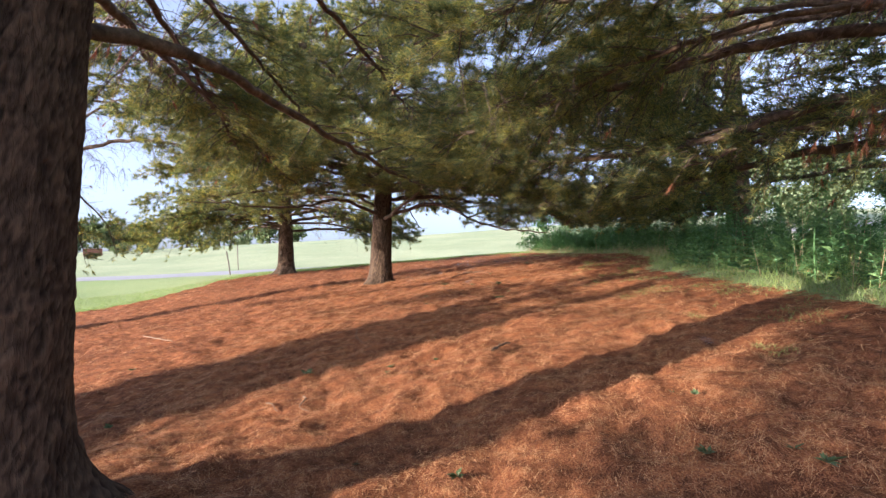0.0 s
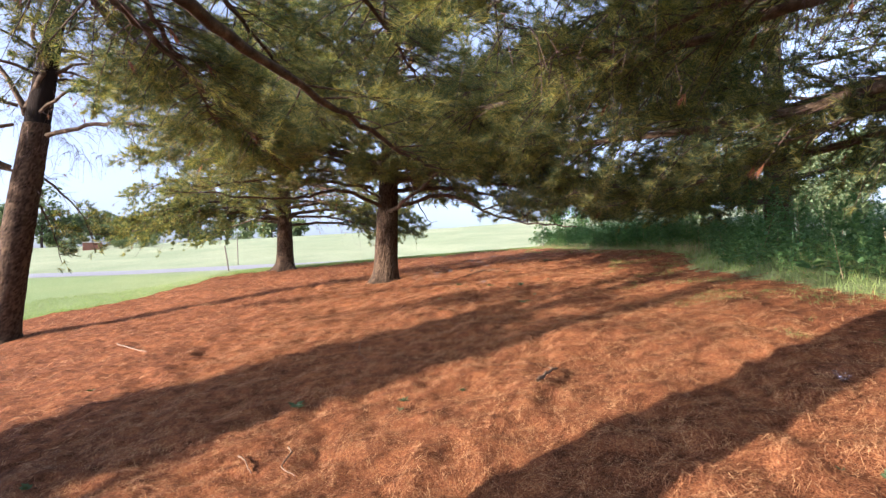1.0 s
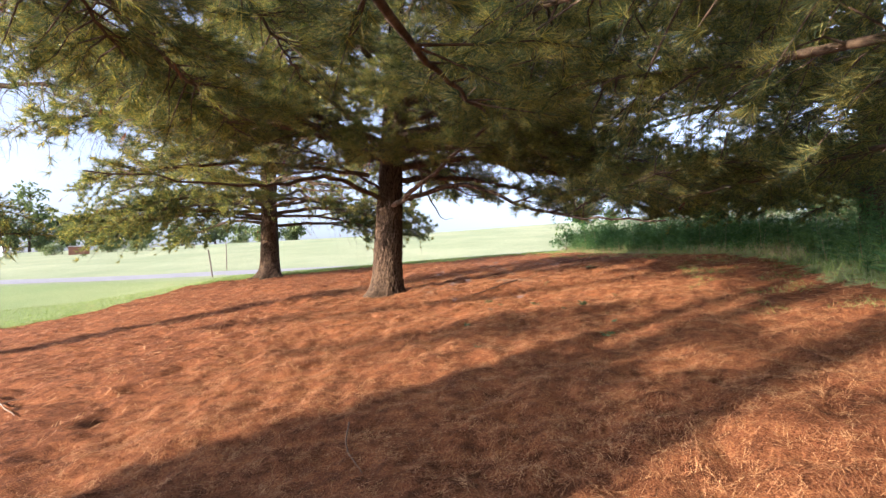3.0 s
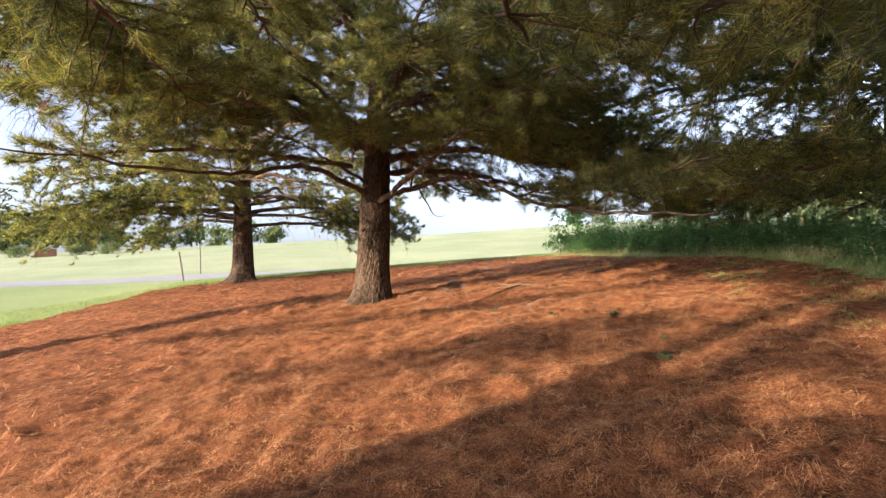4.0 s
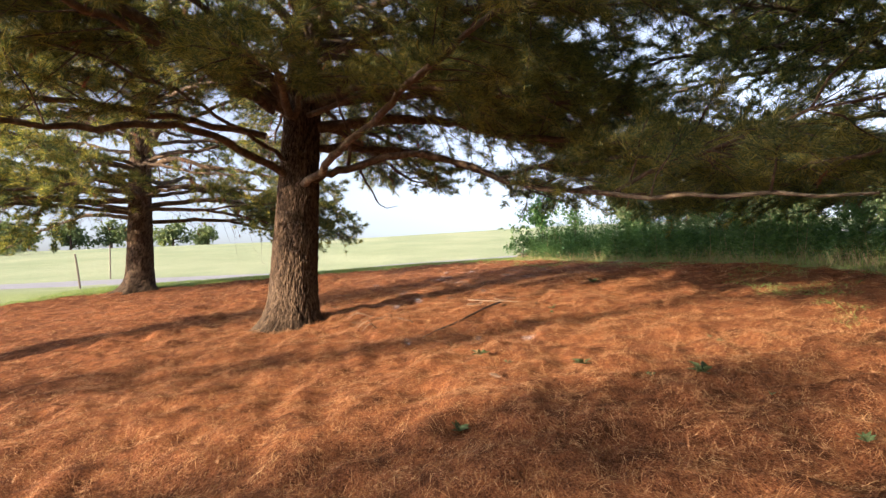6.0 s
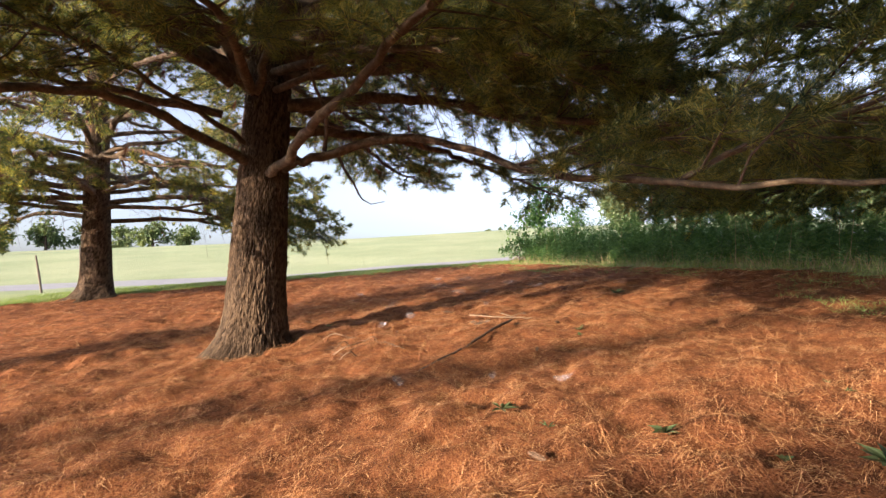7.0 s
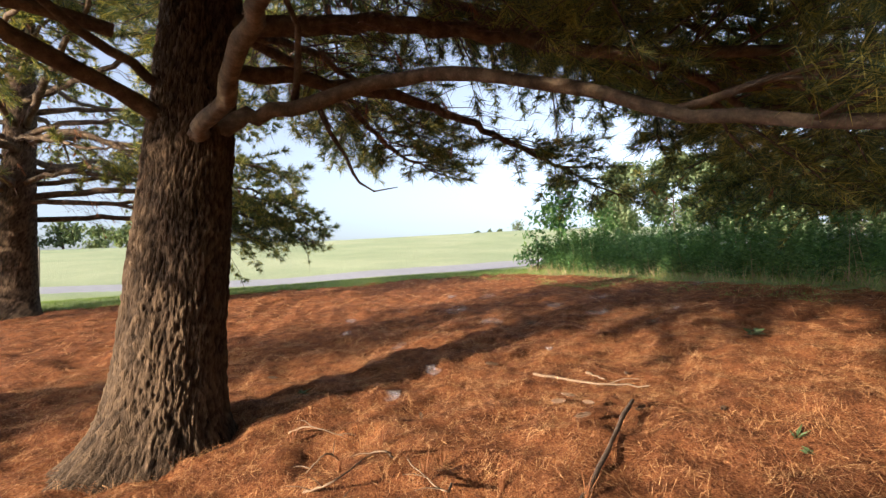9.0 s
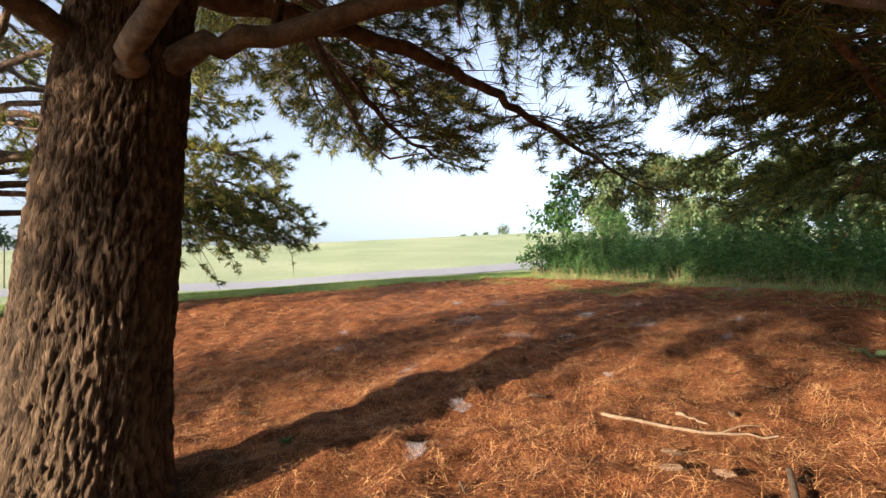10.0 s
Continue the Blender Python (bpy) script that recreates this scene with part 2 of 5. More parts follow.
def vnoise(x, y, k=0):
    """Smooth value noise, 0 to 1, one cell a metre."""
    g = LATTICES[k]
    xi, yi = np.floor(x).astype(int), np.floor(y).astype(int)
    u, v = x - xi, y - yi
    u, v = u * u * (3 - 2 * u), v * v * (3 - 2 * v)
    s = lambda a, b: g[a % 256, b % 256]
    return (s(xi, yi) * (1 - u) + s(xi + 1, yi) * u) * (1 - v) + (s(xi, yi + 1) * (1 - u) + s(xi + 1, yi + 1) * u) * v


def sstep(a, b, v):
    u = np.clip((v - a) / (b - a), 0, 1)
    return u * u * (3 - 2 * u)


# The lie of the land -----------------------------------------------------
def lawn_edge(x):
    return np.interp(x, [-30, -12, -10.6, -9.7, -9.3, -8.5, -3, 0.5, 3, 8], [3, 14.9, 16.2, 17.4, 21.3, 22.1, 22.6, 22.8, 22.3, 20])


def bank_edge(y):
    return np.interp(y, [-4, 0, 5, 8, 10, 13, 16, 18, 20, 22, 24, 26], [4.6, 4.7, 4.6, 4.5, 4.4, 5.6, 5.5, 4.8, 4.3, 3.6, 4.4, 5.6])


def turf_mask(x, y):
    """0 on the needle bed, 1 on grass."""
    a = sstep(-0.35, 0.35, y - lawn_edge(x))
    b = 0.75 * sstep(-1.3, 0.3, x - bank_edge(y))
    return np.maximum(a, b)


def land(x, y):
    x, y = np.asarray(x, float), np.asarray(y, float)
    cx, v = np.clip(x, -12, 7), np.clip(y, -4, 24) - 10
    near = 0.429 + 0.1003 * cx + 0.0814 * v - 0.00074 * cx * cx - 0.00376 * cx * v - 0.00078 * v * v
    road = np.interp(x, [-60, -25, -16, -4.6, 1.2, 6.6, 40], [0.4, 0.6, 0.78, 0.9, 1.28, 1.45, 2.4])
    crest = np.interp(x, [-160, -100, -55, 0, 42, 120], [6, 6.3, 6.9, 8.5, 10.6, 12])
    u = np.clip((y - 40) / 90, 0, 1)
    far = road + (crest - road) * np.sin(u * np.pi / 2) ** 1.15
    w = sstep(20, 38, y)
    z = near * (1 - w) + far * w
    z = z + 0.36 * np.exp(-((x + 2.2) ** 2 + (y - 2.25) ** 2) / 1.7)
    bed = 1 - turf_mask(x, y)
    lump = 0.065 * (vnoise(x * 0.9, y * 0.9, 0) - 0.5) + 0.045 * (vnoise(x * 2.3, y * 2.3, 1) - 0.5) + 0.07 * (vnoise(x * 5.5, y * 5.5, 2) - 0.5) + 0.042 * (vnoise(x * 11, y * 11, 3) - 0.5)
    return z + lump * (0.25 + 0.75 * bed) * (y < 60)


def axis_of(lo, hi, step, out_lo, out_hi, fine):
    a = [lo]
    s = step
    while a[-1] > out_lo:
        s *= 1.22
        a.append(a[-1] - s)
    b = [hi]
    s = step
    while b[-1] < out_hi:
        s *= 1.22
        b.append(b[-1] + s)
    mid = np.concatenate([np.arange(lo, fine[0], step), np.arange(fine[0], fine[1], 0.075), np.arange(fine[1], hi, step)])
    return np.concatenate([np.array(a[:0:-1]), mid, np.array(b)])


gx, gy = axis_of(-13, 8, 0.16, -1500, 1500, (-4.0, 3.4)), axis_of(-2, 25, 0.16, -600, 1500, (1.5, 17.0))
GX, GY = np.meshgrid(gx, gy, indexing="ij")
gv = np.stack([GX, GY, land(GX, GY)], -1).reshape(-1, 3)
ii, jj = np.meshgrid(np.arange(len(gx) - 1), np.arange(len(gy) - 1), indexing="ij")
k0 = ii * len(gy) + jj
gf = np.stack([k0, k0 + len(gy), k0 + len(gy) + 1, k0 + 1], -1).reshape(-1, 4)
ground = new("ground", mesh_of("ground", gv, gf, GROUND, True))
layer = ground.data.attributes.new("turf", "FLOAT", "POINT")
layer.data.foreach_set("value", turf_mask(gv[:, 0], gv[:, 1]).astype(np.float32))
tagged(ground, "orange-brown bed of fallen pine needles giving way to sunlit mown grass", "ground", kind="structure")

# The paved path across the field.
rx = np.linspace(-90, 60, 151)
rc = np.interp(rx, [-90, -30, -5, 7, 60], [41, 41.5, 42, 43.5, 60])
rows_y = np.stack([rc - 2.1, rc - 0.7, rc + 0.7, rc + 2.1], 1)
rvx = np.repeat(rx[:, None], 4, 1)
rv = np.stack([rvx, rows_y, land(rvx, rows_y) + 0.05], -1).reshape(-1, 3)
i, j = np.meshgrid(np.arange(150), np.arange(3), indexing="ij")
k0 = i * 4 + j
road = new("road", mesh_of("road", rv, np.stack([k0, k0 + 4, k0 + 5, k0 + 1], -1).reshape(-1, 4), ASPHALT, True))
tagged(road, "pale grey asphalt path crossing the mown field", "path", kind="structure")


# Pines -------------------------------------------------------------------
def near_walk(p, gap=0.75):
    """True for places too near the line that the camera takes."""
    y = np.clip(p[:, 1], -0.5, 12.4)
    cx = np.interp(y, [0, 3, 5.5, 9, 12.4], [0.0, -0.5, -0.83, -0.72, -0.85])
    cz = np.interp(y, [0, 12.4], [0.98, 1.6])
    return (np.abs(p[:, 0] - cx) < gap) & (np.abs(p[:, 2] - cz) < gap * 0.8) & (p[:, 1] < 13.1) & (p[:, 1] > -1.5)


def far_from_walk(p):
    """Metres from the line that the camera takes."""
    best = np.full(len(p), 1e9)
    for y, x, z in ((0, 0, 1), (2, -0.3, 1.1), (4, -0.65, 1.2), (6, -0.85, 1.25), (8, -0.78, 1.37), (10, -0.73, 1.5), (11.9, -0.83, 1.56)):
        best = np.minimum(best, np.linalg.norm(p - np.array([x, y, z]), axis=1))
    return best


def smooth_line(pts, n):
    """A rounded line of n places through the given ones."""
    pts = np.asarray(pts, float)
    m = len(pts)
    s = np.linspace(0, m - 1, n)
    i = np.clip(s.astype(int), 0, m - 2)
    u = (s - i)[:, None]
    p = np.concatenate([[2 * pts[0] - pts[1]], pts, [2 * pts[-1] - pts[-2]]])
    a, b, c, d = p[i], p[i + 1], p[i + 2], p[i + 3]
    return 0.5 * (2 * b + (c - a) * u + (2 * a - 5 * b + 4 * c - d) * u * u + (3 * b - a - 3 * c + d) * u ** 3)


def trunk_mesh(base, radius, height, lean, sides, step, rough, seed, roots):
    """A tapered trunk with a root flare and plated bark. roots: (angle in degrees, strength) of the main roots."""
    fine = min(4.6, height)
    zs = np.concatenate([np.arange(-0.25, fine, step), np.arange(fine, height, 0.4)])
    ang = np.linspace(0, 2 * np.pi, sides, endpoint=False)
    r = np.random.default_rng(seed)
    Z, A = np.meshgrid(zs, ang, indexing="ij")
    lobes = sum(np.cos(k * A + r.random() * 6.3) * w for k, w in ((3, 0.3), (5, 0.3), (8, 0.2)))
    plate = np.full(Z.shape, 0.7)
    taper = 1 - 0.8 * np.clip(Z / height, 0, 1)
    rad = radius * (taper * (1 + 0.03 * np.cos(2 * A + Z)) + 0.24 * np.exp(-np.maximum(Z, -0.12) / 0.14) * (1 + 0.6 * lobes))
    for deg, power in roots:
        away = np.abs((A - radians(deg) + np.pi) % (2 * np.pi) - np.pi)
        rad = rad + radius * power * np.exp(-(away / 0.42) ** 2) * np.exp(-np.maximum(Z, -0.2) / 0.2)
    if rough:
        off = np.zeros(Z.size)
        ca, sa, zz, rr = np.cos(A).ravel(), np.sin(A).ravel(), Z.ravel(), np.minimum(rad, radius * 1.3).ravel()
        for q in np.flatnonzero(zz < fine):
            x, y, h = ca[q] * rr[q], sa[q] * rr[q], zz[q]
            w = noise.noise(Vector((x * 8, y * 8, h * 5)))
            u = noise.noise(Vector((x * 30, y * 30, h * 22 + 5)))
            d, cell = noise.voronoi(Vector((x * 24 + 2.6 * w + 1.3 * u, y * 24 - 2.6 * w + 1.3 * u, h * 8.2 + 2.2 * w + 1.6 * u)))
            a = noise.noise(Vector((x * 26 + 0.8 * w, y * 26 - 0.8 * w, h * 5.0 + 1.2 * w)))
            c = noise.noise(Vector((x * 70, y * 70, h * 34 + 3)))
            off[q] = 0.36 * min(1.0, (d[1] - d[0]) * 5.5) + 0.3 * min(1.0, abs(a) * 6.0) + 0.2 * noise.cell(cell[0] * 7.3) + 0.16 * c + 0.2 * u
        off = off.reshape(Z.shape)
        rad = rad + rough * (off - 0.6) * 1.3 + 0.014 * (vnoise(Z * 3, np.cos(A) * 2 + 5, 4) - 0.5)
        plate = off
    zz = np.maximum(Z, 0)
    v = np.stack([base[0] + lean[0] * zz + rad * np.cos(A), base[1] + lean[1] * zz + rad * np.sin(A), base[2] + Z], -1).reshape(-1, 3)
    n = len(zs)
    i, j = np.meshgrid(np.arange(n - 1), np.arange(sides), indexing="ij")
    k = (j + 1) % sides
    f = np.stack([i * sides + j, i * sides + k, (i + 1) * sides + k, (i + 1) * sides + j], -1).reshape(-1, 4)
    return v, f, plate.ravel()


def random_limb(r, base, lean, z, radius_at, length, az, rise, droop):
    n = 7
    s = np.linspace(0, 1, n)
    out = np.array([math.cos(az), math.sin(az)])
    side = np.array([-out[1], out[0]])
    wig = np.cumsum(r.normal(size=n)) * 0.06 * length / 5
    root = np.array(base[:2]) + np.array(lean) * z
    xy = root + out * (radius_at * 0.6 + s[:, None] * length) + side * wig[:, None]
    zz = base[2] + z + length * (rise * s - droop * s ** 2) + np.cumsum(r.normal(size=n)) * 0.02 * length
    return np.column_stack([xy, zz])


ORIGIN = np.zeros(3)
SKIRT = [None]


def too_low(pts):
    """True for a branch that would hang under the clear height below the limbs."""
    p = pts + ORIGIN
    return SKIRT[0] is not None and bool((p[:, 2] < SKIRT[0](p[:, 0], p[:, 1]) + 0.05).any())


def dress(limb, rad0, r, wood, dead, fine, greens, browns, dense=1.0, bare=0.3, reach=1.0, sides=6, gap=0.2, hang=0.3):
    """One limb with its side branches, dead twigs and the places of its needle tufts."""
    limb = np.asarray(limb, float)
    seg = np.linalg.norm(np.diff(limb, axis=0), axis=1)
    length = seg.sum()
    n = max(7, int(length / 0.18))
    line = smooth_line(limb, n)
    line[1:-1] += r.normal(size=(n - 2, 3)) * 0.014
    wood.tube(line, rad0 * (1 - 0.84 * np.linspace(0, 1, n) ** 1.15) * r.uniform(0.92, 1.1, n), sides)
    tang = unit(np.gradient(line, axis=0))
    count = int(length / gap)
    clean = bare < 0
    bare = abs(bare)
    for q in range(count):
        s = (q + r.random()) / count
        if s < 0.1:
            continue
        i = min(int(s * (n - 1)), n - 1)
        p, t = line[i], tang[i]
        flat = np.array([t[0], t[1], 0.0])
        flat = flat / max(np.linalg.norm(flat), 1e-6)
        across = np.array([-flat[1], flat[0], 0.0])
        for turn in (1, -1):
            a = r.uniform(0.55, 1.15)
            w = flat * math.cos(a) + across * math.sin(a) * turn + np.array([0, 0, r.normal() * 0.34])
            if s < bare and clean and r.random() < 0.88:
                continue
            if s < bare or r.random() < 0.16:
                # Dead inner twigs, fine and hanging.
                ln = r.uniform(0.2, 0.75)
                pts = p + np.outer(np.linspace(0, 1, 3), w * ln) + np.column_stack([r.normal(size=(3, 2)) * 0.03, -np.linspace(0, 1, 3) ** 2 * ln * r.uniform(0.0, 1.0)])
                pts[0] = p
                if far_from_walk(pts + ORIGIN).min() < 2.4 or too_low(pts):
                    continue
                dead.tube(pts, [0.006, 0.004, 0.0018], 3)
                k = r.integers(1, 3, 5)
                d = unit(w + r.normal(size=(5, 3)) * 0.9 + np.array([0, 0, -0.5])) * ln * r.uniform(0.15, 0.45, (5, 1))
                fine.append(np.column_stack([pts[k], pts[k] + d]))
                if r.random() < 0.12:
                    browns.append(np.concatenate([pts[-1], unit(w + [0, 0, -1.2])]))
                continue
            ln = reach * r.uniform(0.45, 1.0) * (0.45 + 0.95 * (1 - s) ** 0.7) * min(1.35, 0.55 + length / 6)
            sag = r.uniform(-0.08, hang)
            u = np.linspace(0, 1, 4)
            pts = p + np.outer(u, w * ln) + np.column_stack([r.normal(size=(4, 2)) * 0.03, -sag * ln * u ** 2])
            pts[0] = p
            if near_walk(pts[1:] + ORIGIN, 0.95).any() or too_low(pts[1:]):
                continue
            wood.tube(pts, 0.011 * (1 - 0.75 * u), 3)
            m = max(3, int(ln / 0.045 * dense))
            uu = r.uniform(0.18, 1.0, m)
            k = np.clip((uu * 3).astype(int), 0, 2)
            fr = (uu * 3 - k)[:, None]
            at = pts[k] * (1 - fr) + pts[k + 1] * fr
            lat = np.cross(unit(w), [0, 0, 1.0])
            ww = unit(unit(w) * 0.8 + lat * r.choice([-1.0, 1.0], m)[:, None] * r.uniform(0.1, 1.0, (m, 1)) + r.normal(size=(m, 3)) * 0.25 + np.array([0, 0, 0.15]))
            at = at + ww * r.uniform(0.02, 0.3, (m, 1)) * reach * (1.15 - uu[:, None])
            greens.append(np.column_stack([at, ww]))
    m = max(4, int(6 * dense))
    greens.append(np.column_stack([line[-1] + r.normal(size=(m, 3)) * 0.07, unit(tang[-1] + r.normal(size=(m, 3)) * 0.5)]))


def pine(spot, radius, height, seed, label, limbs=(), lean=(0, 0), first=2.0, whorl=0.55, spread=5.0, dense=1.0, lush=1.0,
         sides=32, step=0.1, rough=0.0, roots=(), arms=4, droop=(0.1, 0.28), bare=0.32, gap=0.2, keep=None, reach=1.0, hang=0.3, coarse=0.0, rusty=(), skirt=None, sprays=()):
    r = np.random.default_rng(seed)
    base = (spot[0], spot[1], float(land(spot[0], spot[1])))
    tree = tagged(new("pine_tree"), label, "pine tree", "pines of the grove")
    tree.location = base
    shift = np.array(base)
    ORIGIN[:] = shift
    SKIRT[0] = skirt
    v, f, plate = trunk_mesh((0, 0, 0), radius, height, lean, sides, step, rough, seed, roots)
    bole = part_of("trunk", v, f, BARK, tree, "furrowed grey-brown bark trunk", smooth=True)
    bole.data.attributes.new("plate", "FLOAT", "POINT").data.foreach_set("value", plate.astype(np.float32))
    greens, browns, fine, dead = [], [], [], Soup()
    for line, rad, *bare_to in limbs:
        one = Soup()
        dress(np.asarray(line, float) - shift, rad, r, one, dead, fine, greens, browns, dense, *(bare_to or [bare]), reach, 8, gap, hang)
        one.done("limb", LIMB, tree, smooth=True)
    z = first
    while z < height - 0.4:
        up = z / height
        for a in range(arms):
            az = r.random() * 6.283
            ln = spread * (1 - up ** 1.3) * r.uniform(0.65, 1.1) + 0.5
            if keep and not keep(az, z):
                continue
            one = Soup()
            line = random_limb(r, (0, 0, 0), lean, z + r.normal() * 0.1, radius * (1 - 0.8 * up), ln, az, r.uniform(0.02, 0.22) + 0.3 * up, r.uniform(*droop))
            dress(line, 0.014 + 0.011 * ln, r, one, dead, fine, greens, browns, dense, bare, reach, 5, gap, hang)
            one.done("limb", LIMB, tree, smooth=True)
        z += whorl * r.uniform(0.8, 1.25)
    g = np.concatenate(greens)
    g = g[~near_walk(g[:, :3] + shift)]
    if skirt:
        # Nothing hangs lower than the clear height under the limbs.
        g = g[g[:, 2] + shift[2] > skirt(g[:, 0] + shift[0], g[:, 1] + shift[1]) + 0.12 * rng.random(len(g))]
    d = far_from_walk(g[:, :3] + shift) + coarse
    d = d + 1.3 * np.maximum(0, g[:, 2] + base[2] - 5.0)
    kept = (d < 7) | (rng.random(len(g)) < 0.7)
    g, d = g[kept], d[kept]
    full = np.clip(26 * (2.2 / np.maximum(d, 0.5)) ** 0.62, 5, 26) * lush + rng.random(len(g))
    v, f = tuft_blades(g[:, :3], g[:, 3:], full, 0.125 + 0.002 * np.minimum(d.mean(), 15), np.where(d < 7, np.clip(0.00165 * d, 0.0042, 1.0), np.clip(0.0018 * d, 0.0, 0.028)))
    part_of("crown", v, f, NEEDLE, tree, "soft green needle tufts", "stuff")
    for x, y, h in rusty:
        for _ in range(12):
            at = np.array([x, y, h]) - shift + r.normal(size=3) * [0.22, 0.22, 0.1]
            browns.append(np.concatenate([at, unit(r.normal(size=3) * 0.35 + [0, 0, -1.0])]))
            fine.append(np.concatenate([at + [0, 0, 0.25], at])[None])
    for x, y, h in sprays:
        # Dead, drooping twig bundles that fork once.
        for _ in range(9):
            a, ln = r.random() * 6.283, r.uniform(0.25, 0.7)
            u = np.linspace(0, 1, 5)
            p0 = np.array([x, y, h]) - shift + r.normal(size=3) * [0.14, 0.14, 0.06]
            line = p0 + np.column_stack([np.cos(a) * ln * 0.55 * u, np.sin(a) * ln * 0.55 * u, ln * (0.15 * u - 0.95 * u ** 2)]) + np.cumsum(r.normal(size=(5, 3)) * 0.018, axis=0)
            dead.tube(line, 0.0055 * (1 - 0.7 * u), 3)
            k = r.integers(1, 5, 7)
            fine.append(np.column_stack([line[k], line[k] + unit(r.normal(size=(7, 3)) + [0, 0, -0.9]) * r.uniform(0.06, 0.2, (7, 1))]))
    if browns:
        g = np.array(browns)
        g = g[far_from_walk(g[:, :3] + shift) > 2.4]
        if len(g):
            v, f = tuft_blades(g[:, :3], g[:, 3:], 26, 0.12, 0.006, 0.35, 0.8)
            part_of("dead_needles", v, f, DEAD, tree, "rust-brown dead needle clusters", "stuff")
    dead.done("dead_twig", TWIG, tree, "bare dead twigs", "stuff")
    g = np.concatenate(fine)
    g = g[far_from_walk(g[:, :3] + shift) > 2.0]
    v, f = blades(g[:, :3], g[:, 3:], np.full(len(g), 0.0042))
    part_of("dead_twig", v, f, TWIG, tree, "bare hanging twig ends", "stuff")
    return tree


MAIN_LIMBS = [
    ([(-1.7, 14.4, 2.28), (-1.64, 14.12, 2.38), (-1.4, 13.68, 2.41), (-1.17, 13.1, 2.49), (-0.93, 12.6, 2.57), (-0.62, 12.15, 2.72), (-0.3, 11.7, 2.95), (0.3, 11.1, 3.25), (1.1, 10.5, 3.45), (2.0, 9.9, 3.5)], 0.055, -0.62),
    ([(-1.7, 14.45, 2.33), (-1.47, 14.22, 2.47), (-1.15, 14.17, 2.54), (-0.46, 13.96, 2.71), (0.09, 13.51, 2.58), (0.58, 12.92, 2.24), (0.99, 12.11, 1.96), (1.5, 11.0, 1.74), (2.03, 9.9, 1.6)], 0.062, -0.7),
    ([(-1.1, 14.17, 2.54), (-1.04, 14.12, 2.7), (-1.0, 13.95, 3.0), (-1.15, 13.75, 3.3), (-1.2, 13.5, 3.6)], 0.03, 0.8),
    ([(-0.92, 14.12, 2.58), (-0.8, 14.15, 2.35), (-0.69, 14.15, 2.16), (-0.63, 14.16, 2.06), (-0.43, 14.15, 2.08)], 0.017, 1.1),
    ([(-1.72, 14.4, 2.42), (-1.9, 14.14, 2.52), (-2.22, 13.68, 2.67), (-2.56, 13.21, 2.79), (-2.85, 12.8, 2.74), (-3.2, 12.35, 2.56), (-3.7, 11.7, 2.44), (-4.4, 10.9, 2.45), (-5.1, 10.2, 2.45)], 0.055, -0.68),
    ([(-1.8, 14.4, 2.7), (-1.98, 14.1, 2.78), (-2.45, 13.6, 3.03), (-2.9, 13.05, 3.22), (-3.5, 12.3, 3.3), (-4.3, 11.4, 3.1)], 0.033, -0.5),
    ([(-1.75, 14.4, 3.6), (-2.05, 14.75, 3.85), (-2.86, 15.6, 4.24), (-4.1, 17.0, 4.53), (-5.3, 18.5, 4.65), (-6.5, 19.9, 4.6)], 0.065, -0.72),
    ([(-1.85, 14.2, 3.3), (-1.95, 13.9, 3.55), (-2.3, 13.5, 3.95), (-2.9, 12.9, 4.3), (-3.8, 12.0, 4.4), (-4.9, 11.0, 4.1)], 0.055, -0.4),
    ([(-1.75, 14.1, 3.2), (-1.6, 13.85, 3.5), (-1.45, 13.7, 3.9), (-1.7, 13.3, 4.4), (-2.2, 12.5, 4.7), (-3.0, 11.4, 4.6)], 0.045, -0.45),
    ([(-1.6, 14.4, 3.15), (-0.6, 14.6, 3.35), (0.36, 14.6, 3.34), (1.0, 14.0, 2.98), (2.2, 13.1, 2.7), (3.6, 12.2, 2.5)], 0.08, 0.42),
    ([(-1.6, 14.5, 2.95), (0.0, 15.6, 3.1), (1.5, 16.8, 2.95), (3.6, 18.2, 2.6)], 0.06, 0.55),
]
